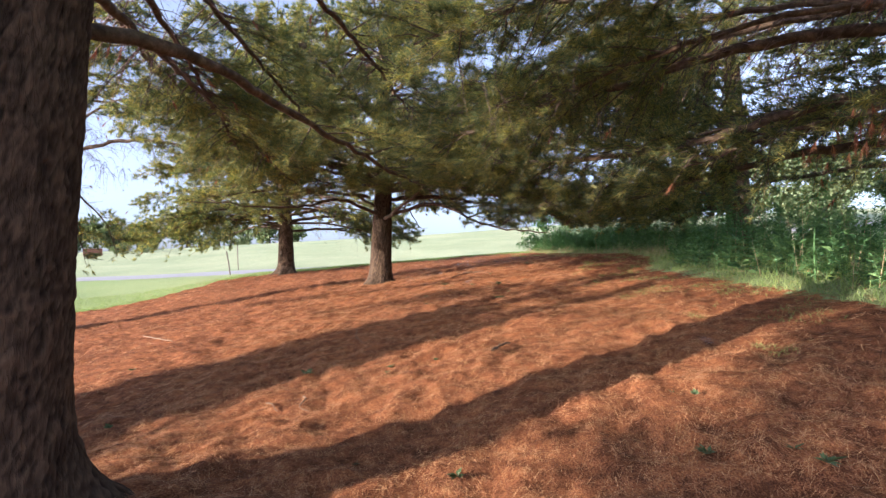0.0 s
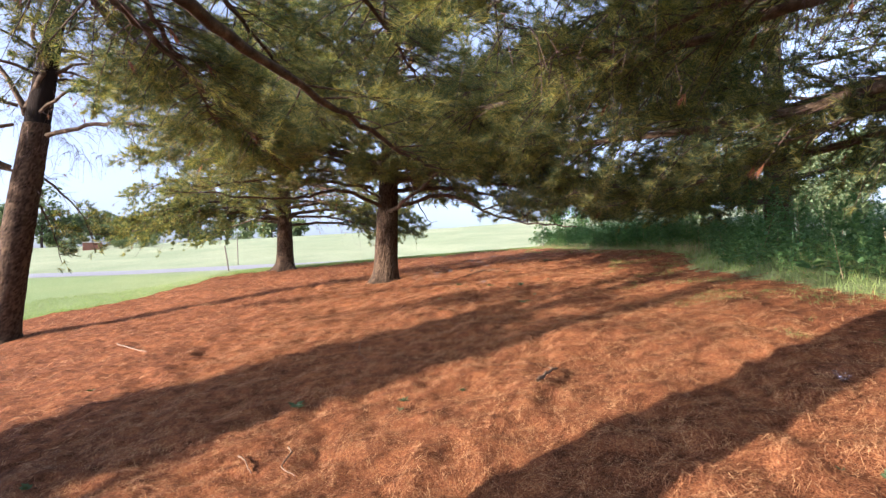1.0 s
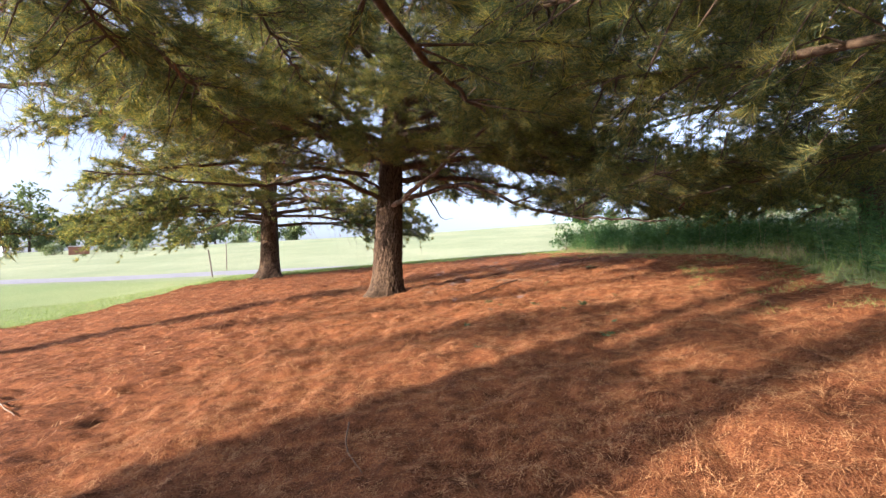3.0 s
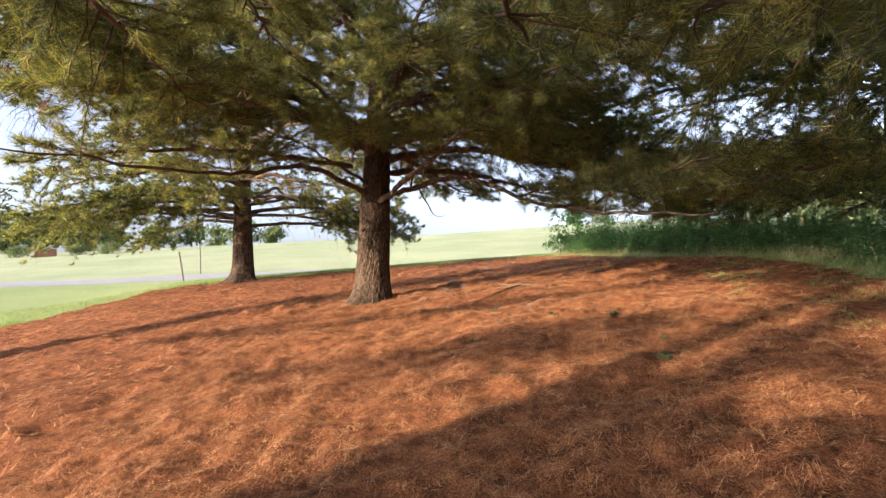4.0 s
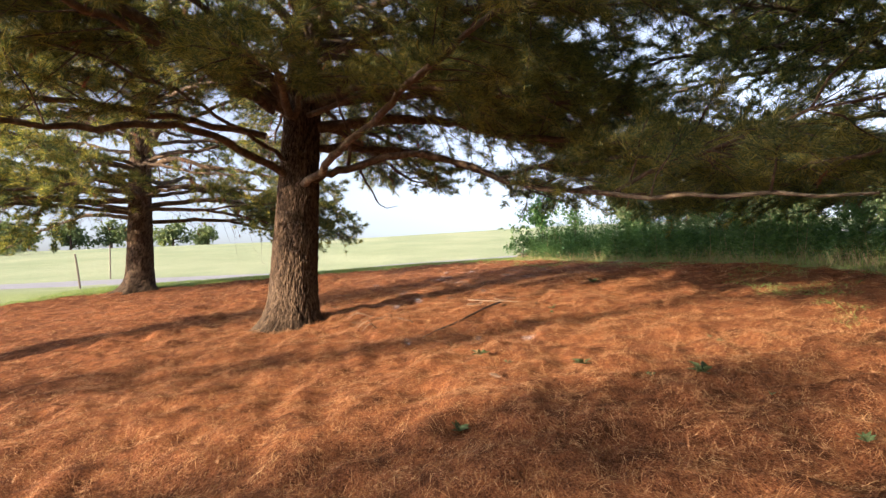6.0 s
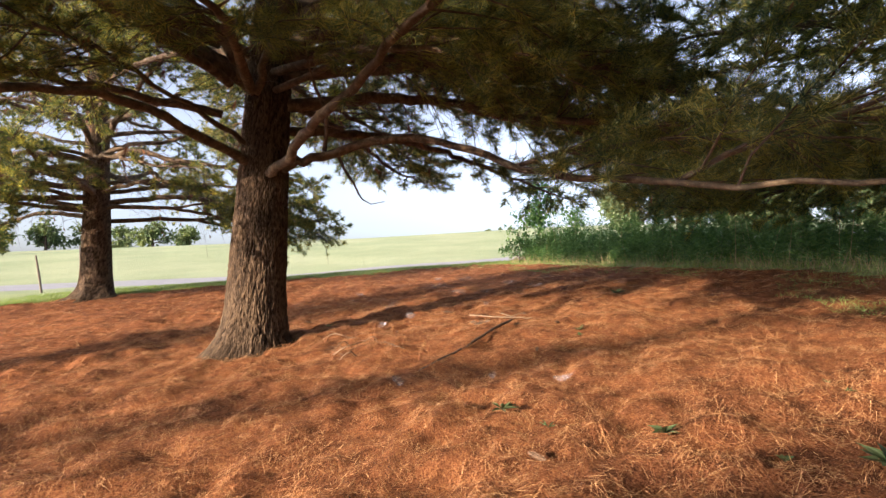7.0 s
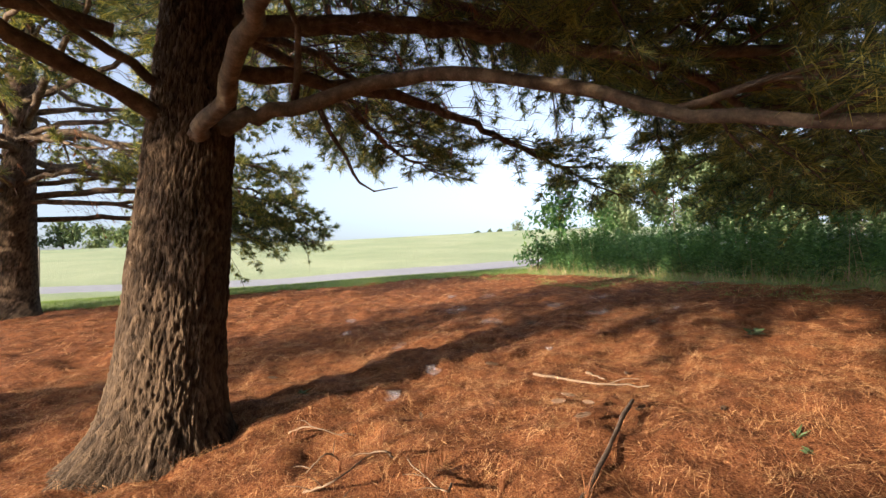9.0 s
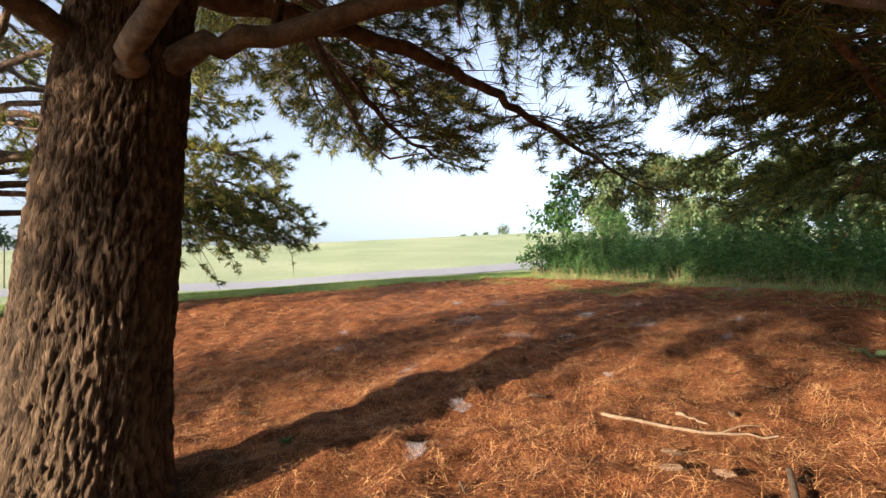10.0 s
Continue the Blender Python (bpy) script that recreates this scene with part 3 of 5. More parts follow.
MAIN_LIMBS_HIGH = [
    ([(-1.7, 14.6, 3.4), (-0.8, 16.3, 3.35), (-0.1, 17.3, 3.05), (0.7, 18.2, 2.95)], 0.05),
    ([(-1.95, 14.2, 3.5), (-3.0, 13.5, 3.8), (-4.0, 13.0, 3.65), (-5.2, 12.4, 3.05)], 0.065),
    ([(-1.8, 14.15, 3.25), (-1.7, 13.0, 3.2), (-1.6, 12.0, 3.0), (-1.7, 11.0, 2.8)], 0.055),
    ([(-1.9, 14.2, 3.35), (-2.8, 12.6, 3.6), (-3.4, 11.0, 3.65), (-3.9, 9.7, 3.5), (-4.2, 8.9, 3.35)], 0.06),
    ([(-1.6, 14.4, 4.3), (0.5, 15.0, 4.6), (2.8, 15.6, 4.3), (5.0, 16.0, 3.6)], 0.07),
    ([(-1.7, 14.3, 4.8), (0.3, 13.6, 5.4), (2.3, 12.8, 5.4), (4.2, 12.0, 5.0)], 0.065),
    ([(-1.7, 14.2, 5.5), (-0.2, 12.6, 6.2), (1.2, 11.0, 6.2), (2.4, 9.6, 5.8)], 0.06),
    ([(-1.7, 14.3, 4.4), (0.0, 12.2, 4.7), (1.3, 10.4, 4.5), (2.2, 9.0, 4.1)], 0.065),
    ([(-2.0, 14.0, 4.4), (-3.8, 12.8, 4.9), (-5.4, 11.4, 4.7), (-6.6, 10.2, 4.3)], 0.06),
    ([(-1.9, 14.0, 5.2), (-2.6, 11.8, 5.8), (-3.2, 9.6, 5.6), (-3.6, 8.0, 5.2)], 0.06),
    ([(0.6, 12.88, 2.21), (1.2, 12.6, 2.32), (2.4, 11.9, 2.25), (3.6, 11.2, 2.1)], 0.022, 0.1),
    ([(1.25, 11.55, 1.84), (1.75, 11.0, 2.08), (2.3, 10.2, 2.25), (2.9, 9.4, 2.2)], 0.02, 0.05),
    ([(-1.6, 14.4, 3.5), (1.0, 13.8, 3.5), (2.8, 13.2, 3.0), (4.4, 12.8, 2.5)], 0.06, 0.45),
    ([(-1.6, 14.5, 3.6), (0.2, 15.4, 4.0), (1.6, 15.6, 3.7), (3.2, 15.9, 3.1)], 0.05, 0.2),
    ([(-1.6, 14.6, 4.2), (0.2, 15.8, 4.7), (1.8, 17.0, 4.5), (3.4, 18.2, 3.9)], 0.05, 0.2),
    ([(-1.6, 14.4, 3.9), (0.2, 14.8, 4.3), (1.6, 14.6, 4.2), (3.0, 14.2, 3.7)], 0.045, 0.15),
    ([(-2.0, 14.1, 3.3), (-2.7, 12.4, 3.4), (-3.3, 10.8, 3.2), (-3.9, 9.4, 2.85)], 0.05, 0.25),
    ([(-2.1, 14.1, 3.7), (-3.5, 12.8, 3.85), (-4.8, 11.5, 3.6), (-5.9, 10.4, 3.15)], 0.05, 0.25),
    ([(-2.1, 14.2, 3.0), (-3.6, 13.4, 3.1), (-4.9, 12.5, 2.95), (-6.0, 11.8, 2.7)], 0.045, 0.35),
    ([(-1.6, 14.3, 3.5), (-0.4, 13.4, 3.5), (0.6, 12.7, 3.2), (1.3, 12.2, 2.8)], 0.05, 0.2),
    ([(-1.6, 14.3, 4.0), (-0.4, 13.0, 4.0), (0.4, 12.0, 3.7), (0.9, 11.2, 3.3)], 0.05, 0.25),
    ([(-1.6, 14.3, 3.8), (0.0, 13.6, 3.9), (1.2, 13.2, 3.6), (2.2, 13.0, 3.1)], 0.05, 0.15),
    ([(-1.6, 14.3, 4.4), (-0.3, 12.6, 4.5), (0.5, 11.4, 4.2), (1.2, 10.4, 3.8)], 0.05, 0.2),
    ([(-1.6, 14.4, 4.6), (0.4, 13.6, 4.8), (1.8, 13.0, 4.5), (2.8, 12.6, 4.0)], 0.05, 0.2),
    ([(-1.6, 14.3, 3.3), (-0.6, 13.2, 3.3), (0.1, 12.5, 3.05), (0.7, 11.9, 2.75)], 0.04, 0.3),
    ([(-1.7, 14.7, 3.6), (-1.45, 16.2, 3.95), (-1.1, 17.4, 3.75), (-0.8, 18.4, 3.4)], 0.045, 0.2),
    ([(-1.7, 14.7, 3.9), (-2.1, 16.4, 4.3), (-2.6, 17.8, 4.0), (-3.0, 18.8, 3.5)], 0.045, 0.2),
    ([(-1.6, 14.6, 3.3), (-0.9, 15.8, 3.55), (-0.2, 16.7, 3.4), (0.4, 17.4, 3.05)], 0.04, 0.2),
    ([(-1.6, 14.4, 3.7), (0.6, 14.3, 3.7), (2.2, 14.4, 3.3), (3.6, 14.6, 2.8)], 0.05, 0.3),
    ([(1.0, 14.0, 2.98), (2.0, 14.2, 2.85), (3.0, 14.6, 2.5), (4.2, 14.9, 2.1)], 0.035, 0.05),
]
pine((-1.795, 14.15), 0.302, 11.0, 3, "tall pine with furrowed grey-brown bark and wide low limbs", MAIN_LIMBS + MAIN_LIMBS_HIGH, (0.045, 0.12), first=3.3,
     whorl=0.52, spread=6.2, dense=1.15, lush=1.0, hang=0.4, sides=340, step=0.018, rough=0.024, roots=((240, 0.3), (205, 0.06), (300, 0.16)), arms=5, gap=0.12,
     keep=lambda az, z: z > 5.4 or math.cos(az - 2.6) < 0.55,
     skirt=lambda x, y: np.where(y > 14.9, np.where(x > 1.3, 2.15, np.where(x > -1.5, 2.72, 2.3)), np.where(x > 0.0, 1.74, 2.45)))
NEAR_LIMBS = [
    ([(-2.0, 2.4, 2.3), (-1.62, 3.4, 2.5), (-1.45, 4.5, 2.52), (-1.03, 5.6, 2.4), (-0.62, 6.6, 2.24), (-0.27, 7.4, 2.22)], 0.05),
    ([(-2.05, 2.5, 3.2), (-2.6, 4.5, 3.5), (-3.0, 6.5, 3.35), (-3.3, 8.2, 3.0)], 0.045),
    ([(-2.0, 2.5, 3.4), (-1.3, 4.8, 3.8), (-0.8, 7.0, 3.75), (-0.4, 8.6, 3.45)], 0.045),
    ([(-2.3, 2.6, 3.3), (-3.4, 5.5, 3.7), (-4.0, 8.0, 3.5), (-4.1, 10.0, 3.1)], 0.045, 0.3),
    ([(-2.2, 2.6, 3.6), (-2.6, 6.0, 4.1), (-2.5, 8.6, 3.9), (-2.3, 10.2, 3.5)], 0.045, 0.3),
    ([(-2.2, 2.6, 2.9), (-2.9, 5.5, 3.3), (-3.1, 8.0, 3.15), (-3.0, 9.9, 2.8)], 0.045, 0.4),
]
pine((-2.19, 2.25), 0.38, 10.5, 5, "pine with dark deeply furrowed bark beside the walk", NEAR_LIMBS, (0.1, 0.0), first=2.9, whorl=0.6, spread=5.5, dense=1.15,
     sides=160, step=0.03, rough=0.019, bare=0.5, roots=((42, 0.8), (330, 0.5)), arms=4, gap=0.14,
     keep=lambda az, z: z > 4.5)
EDGE_LIMBS = [
    ([(-6.85, 22.0, 3.1), (-5.0, 22.3, 3.3), (-3.4, 22.6, 3.0), (-1.9, 22.8, 2.5)], 0.07),
    ([(-6.85, 22.2, 2.7), (-5.0, 23.0, 2.8), (-3.6, 23.5, 2.5), (-2.4, 23.8, 2.2)], 0.06),
    ([(-6.85, 21.9, 3.0), (-5.2, 22.0, 3.0), (-3.8, 22.1, 2.7), (-2.5, 22.2, 2.3)], 0.055),
    ([(-6.85, 22.3, 3.4), (-4.8, 22.6, 3.7), (-3.0, 22.9, 3.5), (-1.6, 23.0, 3.1)], 0.055),
    ([(-5.0, 22.3, 3.28), (-3.9, 22.3, 3.1), (-2.9, 22.2, 2.95), (-2.0, 22.3, 2.75), (-1.15, 22.4, 2.45)], 0.03, 0.0),
    ([(-5.0, 23.0, 2.8), (-3.9, 22.7, 2.8), (-3.0, 22.6, 2.65), (-2.1, 22.6, 2.45), (-1.3, 22.5, 2.2)], 0.03, 0.0),
    ([(-5.2, 22.0, 3.0), (-3.9, 22.0, 3.15), (-3.0, 22.0, 3.2), (-2.2, 21.9, 3.05), (-1.5, 21.9, 2.8)], 0.03, 0.0),
    ([(-6.85, 22.0, 2.9), (-8.6, 20.6, 3.0), (-10.2, 19.4, 2.7), (-11.6, 18.5, 2.2)], 0.05, 0.15),
    ([(-6.85, 22.0, 3.6), (-8.4, 21.2, 3.8), (-10.2, 20.6, 3.5), (-11.8, 20.2, 2.9)], 0.05, 0.15),
    ([(-6.85, 22.0, 3.2), (-7.8, 20.4, 3.3), (-8.7, 18.8, 3.0), (-9.4, 17.4, 2.5)], 0.05, 0.15),
    ([(-6.85, 22.0, 4.2), (-8.2, 20.4, 4.4), (-9.6, 18.8, 4.1), (-10.6, 17.6, 3.5)], 0.05, 0.15),
    ([(-6.8, 21.8, 4.2), (-6.1, 21.0, 4.02), (-4.8, 19.87, 3.63), (-3.7, 18.95, 3.4)], 0.055, 1.1),
    ([(-6.85, 22.0, 3.0), (-8.8, 21.5, 3.2), (-10.5, 20.8, 2.8), (-12.0, 20.3, 2.2)], 0.065),
    ([(-6.85, 21.8, 3.4), (-8.5, 20.3, 3.5), (-9.8, 18.8, 3.1), (-10.8, 17.6, 2.6)], 0.06),
    ([(-6.8, 21.7, 3.3), (-6.5, 20.0, 3.5), (-6.2, 18.3, 3.2), (-6.0, 17.0, 2.8)], 0.06),
    ([(-7.0, 22.2, 2.8), (-8.6, 23.0, 3.0), (-10.2, 23.6, 2.6), (-11.4, 24.0, 2.1)], 0.06),
]
pine((-6.85, 22.0), 0.34, 11.5, 8, "pine with warm brown bark at the edge of the lawn", EDGE_LIMBS, first=2.4, whorl=0.5, spread=6.0, dense=0.75, lush=1.7, hang=0.8, coarse=-2.2, sides=80, step=0.035, rough=0.018, roots=((200, 0.5), (330, 0.5), (260, 0.4)), arms=5, droop=(0.12, 0.3), gap=0.16, bare=0.5)
LEANING_LIMBS = [
    ([(-9.07, 11.84, 4.51), (-8.68, 11.73, 5.08), (-8.51, 11.67, 5.54), (-8.73, 11.62, 6.10), (-8.45, 11.56, 6.78), (-8.17, 11.39, 7.69)], 0.075, -0.6),
    ([(-9.07, 11.84, 4.40), (-9.24, 11.73, 4.97), (-9.64, 11.62, 5.65), (-10.09, 11.50, 6.56)], 0.07, 0.7),
    ([(-9.30, 11.73, 3.27), (-9.87, 11.28, 3.61), (-10.55, 10.82, 3.49)], 0.05, 0.8),
    ([(-9.19, 11.84, 3.38), (-8.73, 12.18, 2.93), (-8.28, 12.41, 2.24), (-8.05, 12.47, 1.45)], 0.03, 0.6),
    ([(-9.30, 11.84, 2.93), (-8.96, 12.07, 2.47), (-8.73, 12.18, 1.79), (-8.62, 12.24, 1.22)], 0.025, 0.5),
    ([(-9.13, 11.84, 4.06), (-8.28, 11.73, 4.74), (-7.26, 11.62, 5.08), (-6.12, 11.39, 4.85)], 0.04, 0.8),
    ([(-8.62, 11.84, 3.95), (-7.14, 11.62, 4.12), (-5.67, 11.39, 3.83), (-4.42, 11.16, 3.32)], 0.05, 0.35),
    # Sunward limbs mostly out of view, added to shade this trunk.
    ([(-9.3, 11.8, 4.2), (-10.2, 11.3, 3.9), (-10.9, 10.9, 3.1), (-11.3, 10.7, 2.3)], 0.04, 0.2),
    ([(-9.2, 11.8, 4.6), (-10.0, 11.2, 4.7), (-10.8, 10.6, 4.3), (-11.4, 10.2, 3.6)], 0.04, 0.2),
]
pine((-9.75, 11.9), 0.36, 11.0, 11, "leaning pine with bare lower twigs near the lawn", LEANING_LIMBS, lean=(0.19, 0.0), first=3.4, whorl=0.55, spread=2.9, dense=0.85, lush=1.2, reach=1.1, hang=0.9, sides=60, step=0.04, rough=0.015, arms=4, droop=(0.15, 0.4), bare=0.55, gap=0.14,
     keep=lambda az, z: z > 5.2 or math.cos(az - 3.6) > 0.75,
     sprays=[(-9.8 + 4.6 * (q * 0.618 % 1), 11.0 + 1.7 * (q * 0.377 % 1), 3.4 + 3.4 * (q * 0.755 % 1)) for q in range(64)])
SIDE_LIMBS = [
    ([(5.5, 3.8, 2.2), (4.0, 4.8, 2.5), (2.8, 5.9, 2.3), (1.5, 7.2, 2.45), (0.6, 7.9, 2.6)], 0.07),
    ([(5.5, 3.7, 2.4), (4.6, 4.4, 2.45), (3.7, 5.2, 2.3), (2.9, 6.0, 2.1)], 0.05, 0.1),
    ([(5.5, 3.8, 2.7), (5.0, 5.0, 2.8), (4.4, 6.2, 2.6), (3.8, 7.4, 2.3)], 0.05, 0.1),
    ([(5.5, 3.7, 2.8), (3.5, 4.8, 3.1), (1.8, 6.0, 3.0), (0.4, 7.0, 2.85), (-0.3, 7.8, 3.2)], 0.07),
    ([(5.5, 3.8, 3.2), (3.5, 6.0, 3.7), (1.5, 8.0, 3.7), (0.0, 9.4, 3.75)], 0.065),
    ([(5.5, 3.7, 3.0), (3.4, 5.0, 3.5), (1.8, 5.8, 3.5), (0.6, 6.4, 3.2)], 0.05, 0.35),
    ([(5.5, 3.8, 3.3), (3.8, 6.5, 3.9), (2.2, 8.2, 3.9), (1.0, 9.4, 3.6)], 0.05, 0.35),
    ([(5.5, 3.6, 3.0), (3.2, 4.6, 3.2), (1.6, 5.3, 2.9), (0.75, 5.7, 2.5)], 0.04, 0.45),
    ([(5.6, 3.8, 2.6), (5.0, 6.5, 3.0), (4.2, 8.8, 3.0), (3.4, 10.4, 2.6)], 0.05, 0.1),
    ([(5.6, 3.8, 3.6), (4.6, 6.8, 4.1), (3.8, 9.0, 4.1), (3.0, 10.8, 3.6)], 0.05, 0.1),
    ([(5.6, 3.9, 2.0), (4.6, 6.5, 2.3), (3.6, 9.2, 2.15), (3.0, 11.5, 2.05)], 0.065),
    ([(5.5, 3.5, 3.0), (3.4, 3.6, 3.4), (1.2, 4.2, 3.3), (-0.2, 4.9, 3.2)], 0.06),
    ([(5.4, 4.0, 4.2), (4.0, 7.0, 5.0), (2.6, 9.6, 5.0), (1.4, 11.6, 4.7)], 0.065),
]
pine((5.6, 3.6), 0.36, 10.5, 14, "spreading pine with low sweeping branches over the weeds", SIDE_LIMBS, first=2.4, whorl=0.55, spread=6.6, dense=1.05, sides=40, arms=4, bare=0.4, droop=(0.02, 0.15), gap=0.13, hang=0.75,
     keep=lambda az, z: math.cos(az - 2.4) > -0.3, skirt=lambda x, y: np.where(y > 7.5, 1.7, 1.3), sprays=[(0.3, 4.7, 2.75), (0.75, 5.2, 2.8), (1.3, 5.0, 2.9), (2.3, 4.4, 3.0), (2.9, 4.9, 2.9), (1.8, 5.9, 2.8), (3.4, 4.6, 2.8)], rusty=[(4.15, 4.85, 2.15), (4.35, 4.7, 2.2), (4.0, 5.0, 2.05)])
BANK_LIMBS = [
    ([(8.2, 14.5, 2.5), (6.3, 14.0, 2.75), (4.7, 13.4, 2.6), (3.3, 12.8, 2.3)], 0.06, 0.2),
    ([(8.2, 14.6, 2.7), (6.4, 15.4, 3.0), (4.9, 16.1, 2.85), (3.9, 16.6, 2.5)], 0.06, 0.2),
    ([(8.2, 14.3, 2.6), (6.6, 12.9, 2.85), (5.4, 11.6, 2.7), (4.3, 10.6, 2.3)], 0.06, 0.2),
    ([(8.2, 14.7, 2.8), (7.2, 16.5, 3.1), (6.4, 18.0, 2.9), (5.7, 19.2, 2.5)], 0.055, 0.2),
    ([(8.2, 14.4, 2.3), (6.6, 13.6, 2.4), (5.2, 12.6, 2.2), (4.2, 11.7, 1.95)], 0.05, 0.15),
    ([(8.2, 14.5, 2.4), (6.4, 14.8, 2.5), (5.0, 15.0, 2.3), (4.0, 15.1, 2.05)], 0.05, 0.15),
    ([(8.2, 14.6, 2.9), (6.0, 15.2, 3.2), (4.0, 15.6, 3.2), (2.4, 15.7, 2.9)], 0.055, 0.2),
    ([(8.2, 14.4, 2.9), (6.0, 14.4, 3.15), (4.0, 14.6, 3.1), (2.6, 14.6, 2.8)], 0.055, 0.2),
    ([(8.2, 14.4, 5.0), (6.0, 13.0, 5.3), (4.0, 11.8, 5.0), (2.8, 11.0, 4.5)], 0.05, 0.1),
    ([(8.2, 14.5, 4.2), (6.2, 13.8, 4.55), (4.6, 13.2, 4.45), (3.4, 12.6, 4.15)], 0.05, 0.1),
    ([(8.2, 14.3, 5.6), (6.0, 12.4, 5.9), (4.2, 10.8, 5.6), (3.0, 9.8, 5.2)], 0.05, 0.1),
    ([(8.2, 14.6, 5.2), (6.2, 14.6, 5.6), (4.4, 14.6, 5.4), (3.0, 14.6, 5.0)], 0.05, 0.1),
    ([(8.2, 14.2, 4.4), (6.4, 12.6, 5.0), (4.6, 11.2, 5.0), (3.0, 10.2, 4.7)], 0.06, 0.15),
    ([(8.2, 14.4, 4.6), (6.2, 13.4, 5.2), (4.2, 12.6, 5.2), (2.6, 12.0, 4.9)], 0.06, 0.15),
    ([(8.2, 14.3, 4.5), (6.9, 13.6, 4.85), (5.7, 12.9, 4.75), (4.7, 12.2, 4.4)], 0.05, 0.1),
    ([(8.2, 14.7, 4.6), (7.0, 15.1, 4.95), (5.8, 15.0, 4.85), (4.6, 14.6, 4.5)], 0.05, 0.1),
    ([(8.2, 14.6, 5.0), (7.2, 15.6, 5.4), (6.2, 16.1, 5.3), (5.2, 16.2, 5.0)], 0.05, 0.1),
    ([(8.2, 14.6, 4.4), (6.2, 15.0, 4.8), (4.2, 15.4, 4.7), (2.8, 15.8, 4.4)], 0.06, 0.15),
    ([(8.2, 14.8, 4.5), (6.8, 16.6, 5.0), (5.4, 18.2, 4.9), (4.4, 19.4, 4.5)], 0.055, 0.15),
    ([(8.2, 14.8, 3.3), (7.4, 16.8, 3.6), (6.7, 18.6, 3.25), (6.0, 20.0, 2.75)], 0.055, 0.15),
    ([(8.2, 14.8, 3.7), (7.0, 17.0, 3.95), (5.9, 18.8, 3.6), (5.2, 20.2, 3.1)], 0.055, 0.15),
    ([(8.3, 14.8, 2.9), (7.8, 16.8, 3.1), (7.3, 18.6, 2.85), (6.9, 19.8, 2.5)], 0.05, 0.15),
]
pine((8.4, 14.5), 0.34, 10.5, 17, "dark pine standing among tall weeds", BANK_LIMBS, first=4.8, whorl=0.6, spread=5.6, dense=0.95, lush=1.1, arms=5, gap=0.15, bare=0.25, hang=0.45,
     skirt=lambda x, y: np.where(x < 5.0, 1.72, 1.5), keep=lambda az, z: math.cos(az - 3.3) > -0.2)
pine((10.8, 9.5), 0.36, 11.0, 18, "dense dark pine behind the weed bank", first=1.6, whorl=0.55, spread=6.0, dense=0.6, arms=5, gap=0.22)
# Unseen pines, added for the long evening shadows they lay across the bed.
pine((-13.6, -1.35), 0.4, 11.0, 21, "unseen tall pine beside the lawn, added for its shadow on the bed", first=7.0, whorl=0.7, spread=3.0, dense=0.6, lush=1.4, arms=4, gap=0.3, coarse=9.0)
pine((-6.3, 3.8), 0.16, 3.3, 24, "unseen young bushy pine added to shade the bed", first=0.15, whorl=0.22, spread=0.75, dense=1.6, lush=1.0, arms=6, gap=0.16, bare=0.05, coarse=9.0)
pine((-6.3, 1.4), 0.1, 2.2, 27, "unseen small bushy pine added to shade the bed", first=0.12, whorl=0.2, spread=0.7, dense=1.6, lush=1.0, arms=6, gap=0.16, bare=0.05, coarse=9.0)


def by_sun(along, across, up):
    """A place from metres along the sun's way, across it and up."""
    a, b = -SUN_FROM.x, -SUN_FROM.y
    return (along * a - across * b, along * b + across * a, up)


# One unseen pine, its drooping lower limbs set to lay slanting shade bands on the bed.
BAND_LIMBS = [
    ([by_sun(-14, 7.4, 4.95), by_sun(-14, 8.2, 4.7), by_sun(-14, 9.0, 4.45), by_sun(-14, 9.9, 3.95)], 0.05, 0.1),
    ([by_sun(-14, 8.0, 4.85), by_sun(-13.9, 8.5, 4.75), by_sun(-13.8, 9.0, 4.6)], 0.02, 0.0),
    ([by_sun(-14, 7.4, 6.4), by_sun(-14, 9.4, 6.1), by_sun(-14, 10.2, 5.45), by_sun(-14, 11.1, 4.85), by_sun(-14, 12.4, 4.2), by_sun(-14, 13.2, 3.9)], 0.06, 0.35),
    ([by_sun(-14, 7.2, 7.2), by_sun(-13.5, 8.4, 7.6), by_sun(-13, 9.4, 7.3)], 0.05, 0.2),
    ([by_sun(-14, 7.4, 5.1), by_sun(-14, 8.1, 5.02), by_sun(-14, 8.8, 4.88)], 0.03, 0.25),
    ([by_sun(-14, 7.3, 7.8), by_sun(-14.3, 8.6, 8.0), by_sun(-14.2, 10.0, 7.9), by_sun(-14, 11.0, 7.5)], 0.05, 0.15),
    ([by_sun(-14, 7.3, 8.5), by_sun(-13.7, 8.8, 8.8), by_sun(-13.6, 10.4, 8.6)], 0.05, 0.15),
    ([by_sun(-14, 7.3, 7.5), by_sun(-13.6, 8.8, 7.2), by_sun(-13.6, 10.0, 6.9)], 0.05, 0.3),
    ([by_sun(-14, 7.2, 5.15), by_sun(-14, 6.5, 5.1), by_sun(-14, 5.8, 4.9)], 0.04, 0.1),
    ([by_sun(-14, 7.3, 5.3), by_sun(-14, 8.0, 5.28), by_sun(-14, 8.6, 5.15)], 0.04, 0.3),
    ([by_sun(-14, 7.3, 6.3), by_sun(-14, 8.2, 6.25), by_sun(-14, 9.6, 6.0)], 0.04, 0.1),
    ([by_sun(-14, 7.2, 6.2), by_sun(-14, 6.2, 6.15), by_sun(-14, 5.2, 5.9)], 0.04, 0.1),
]
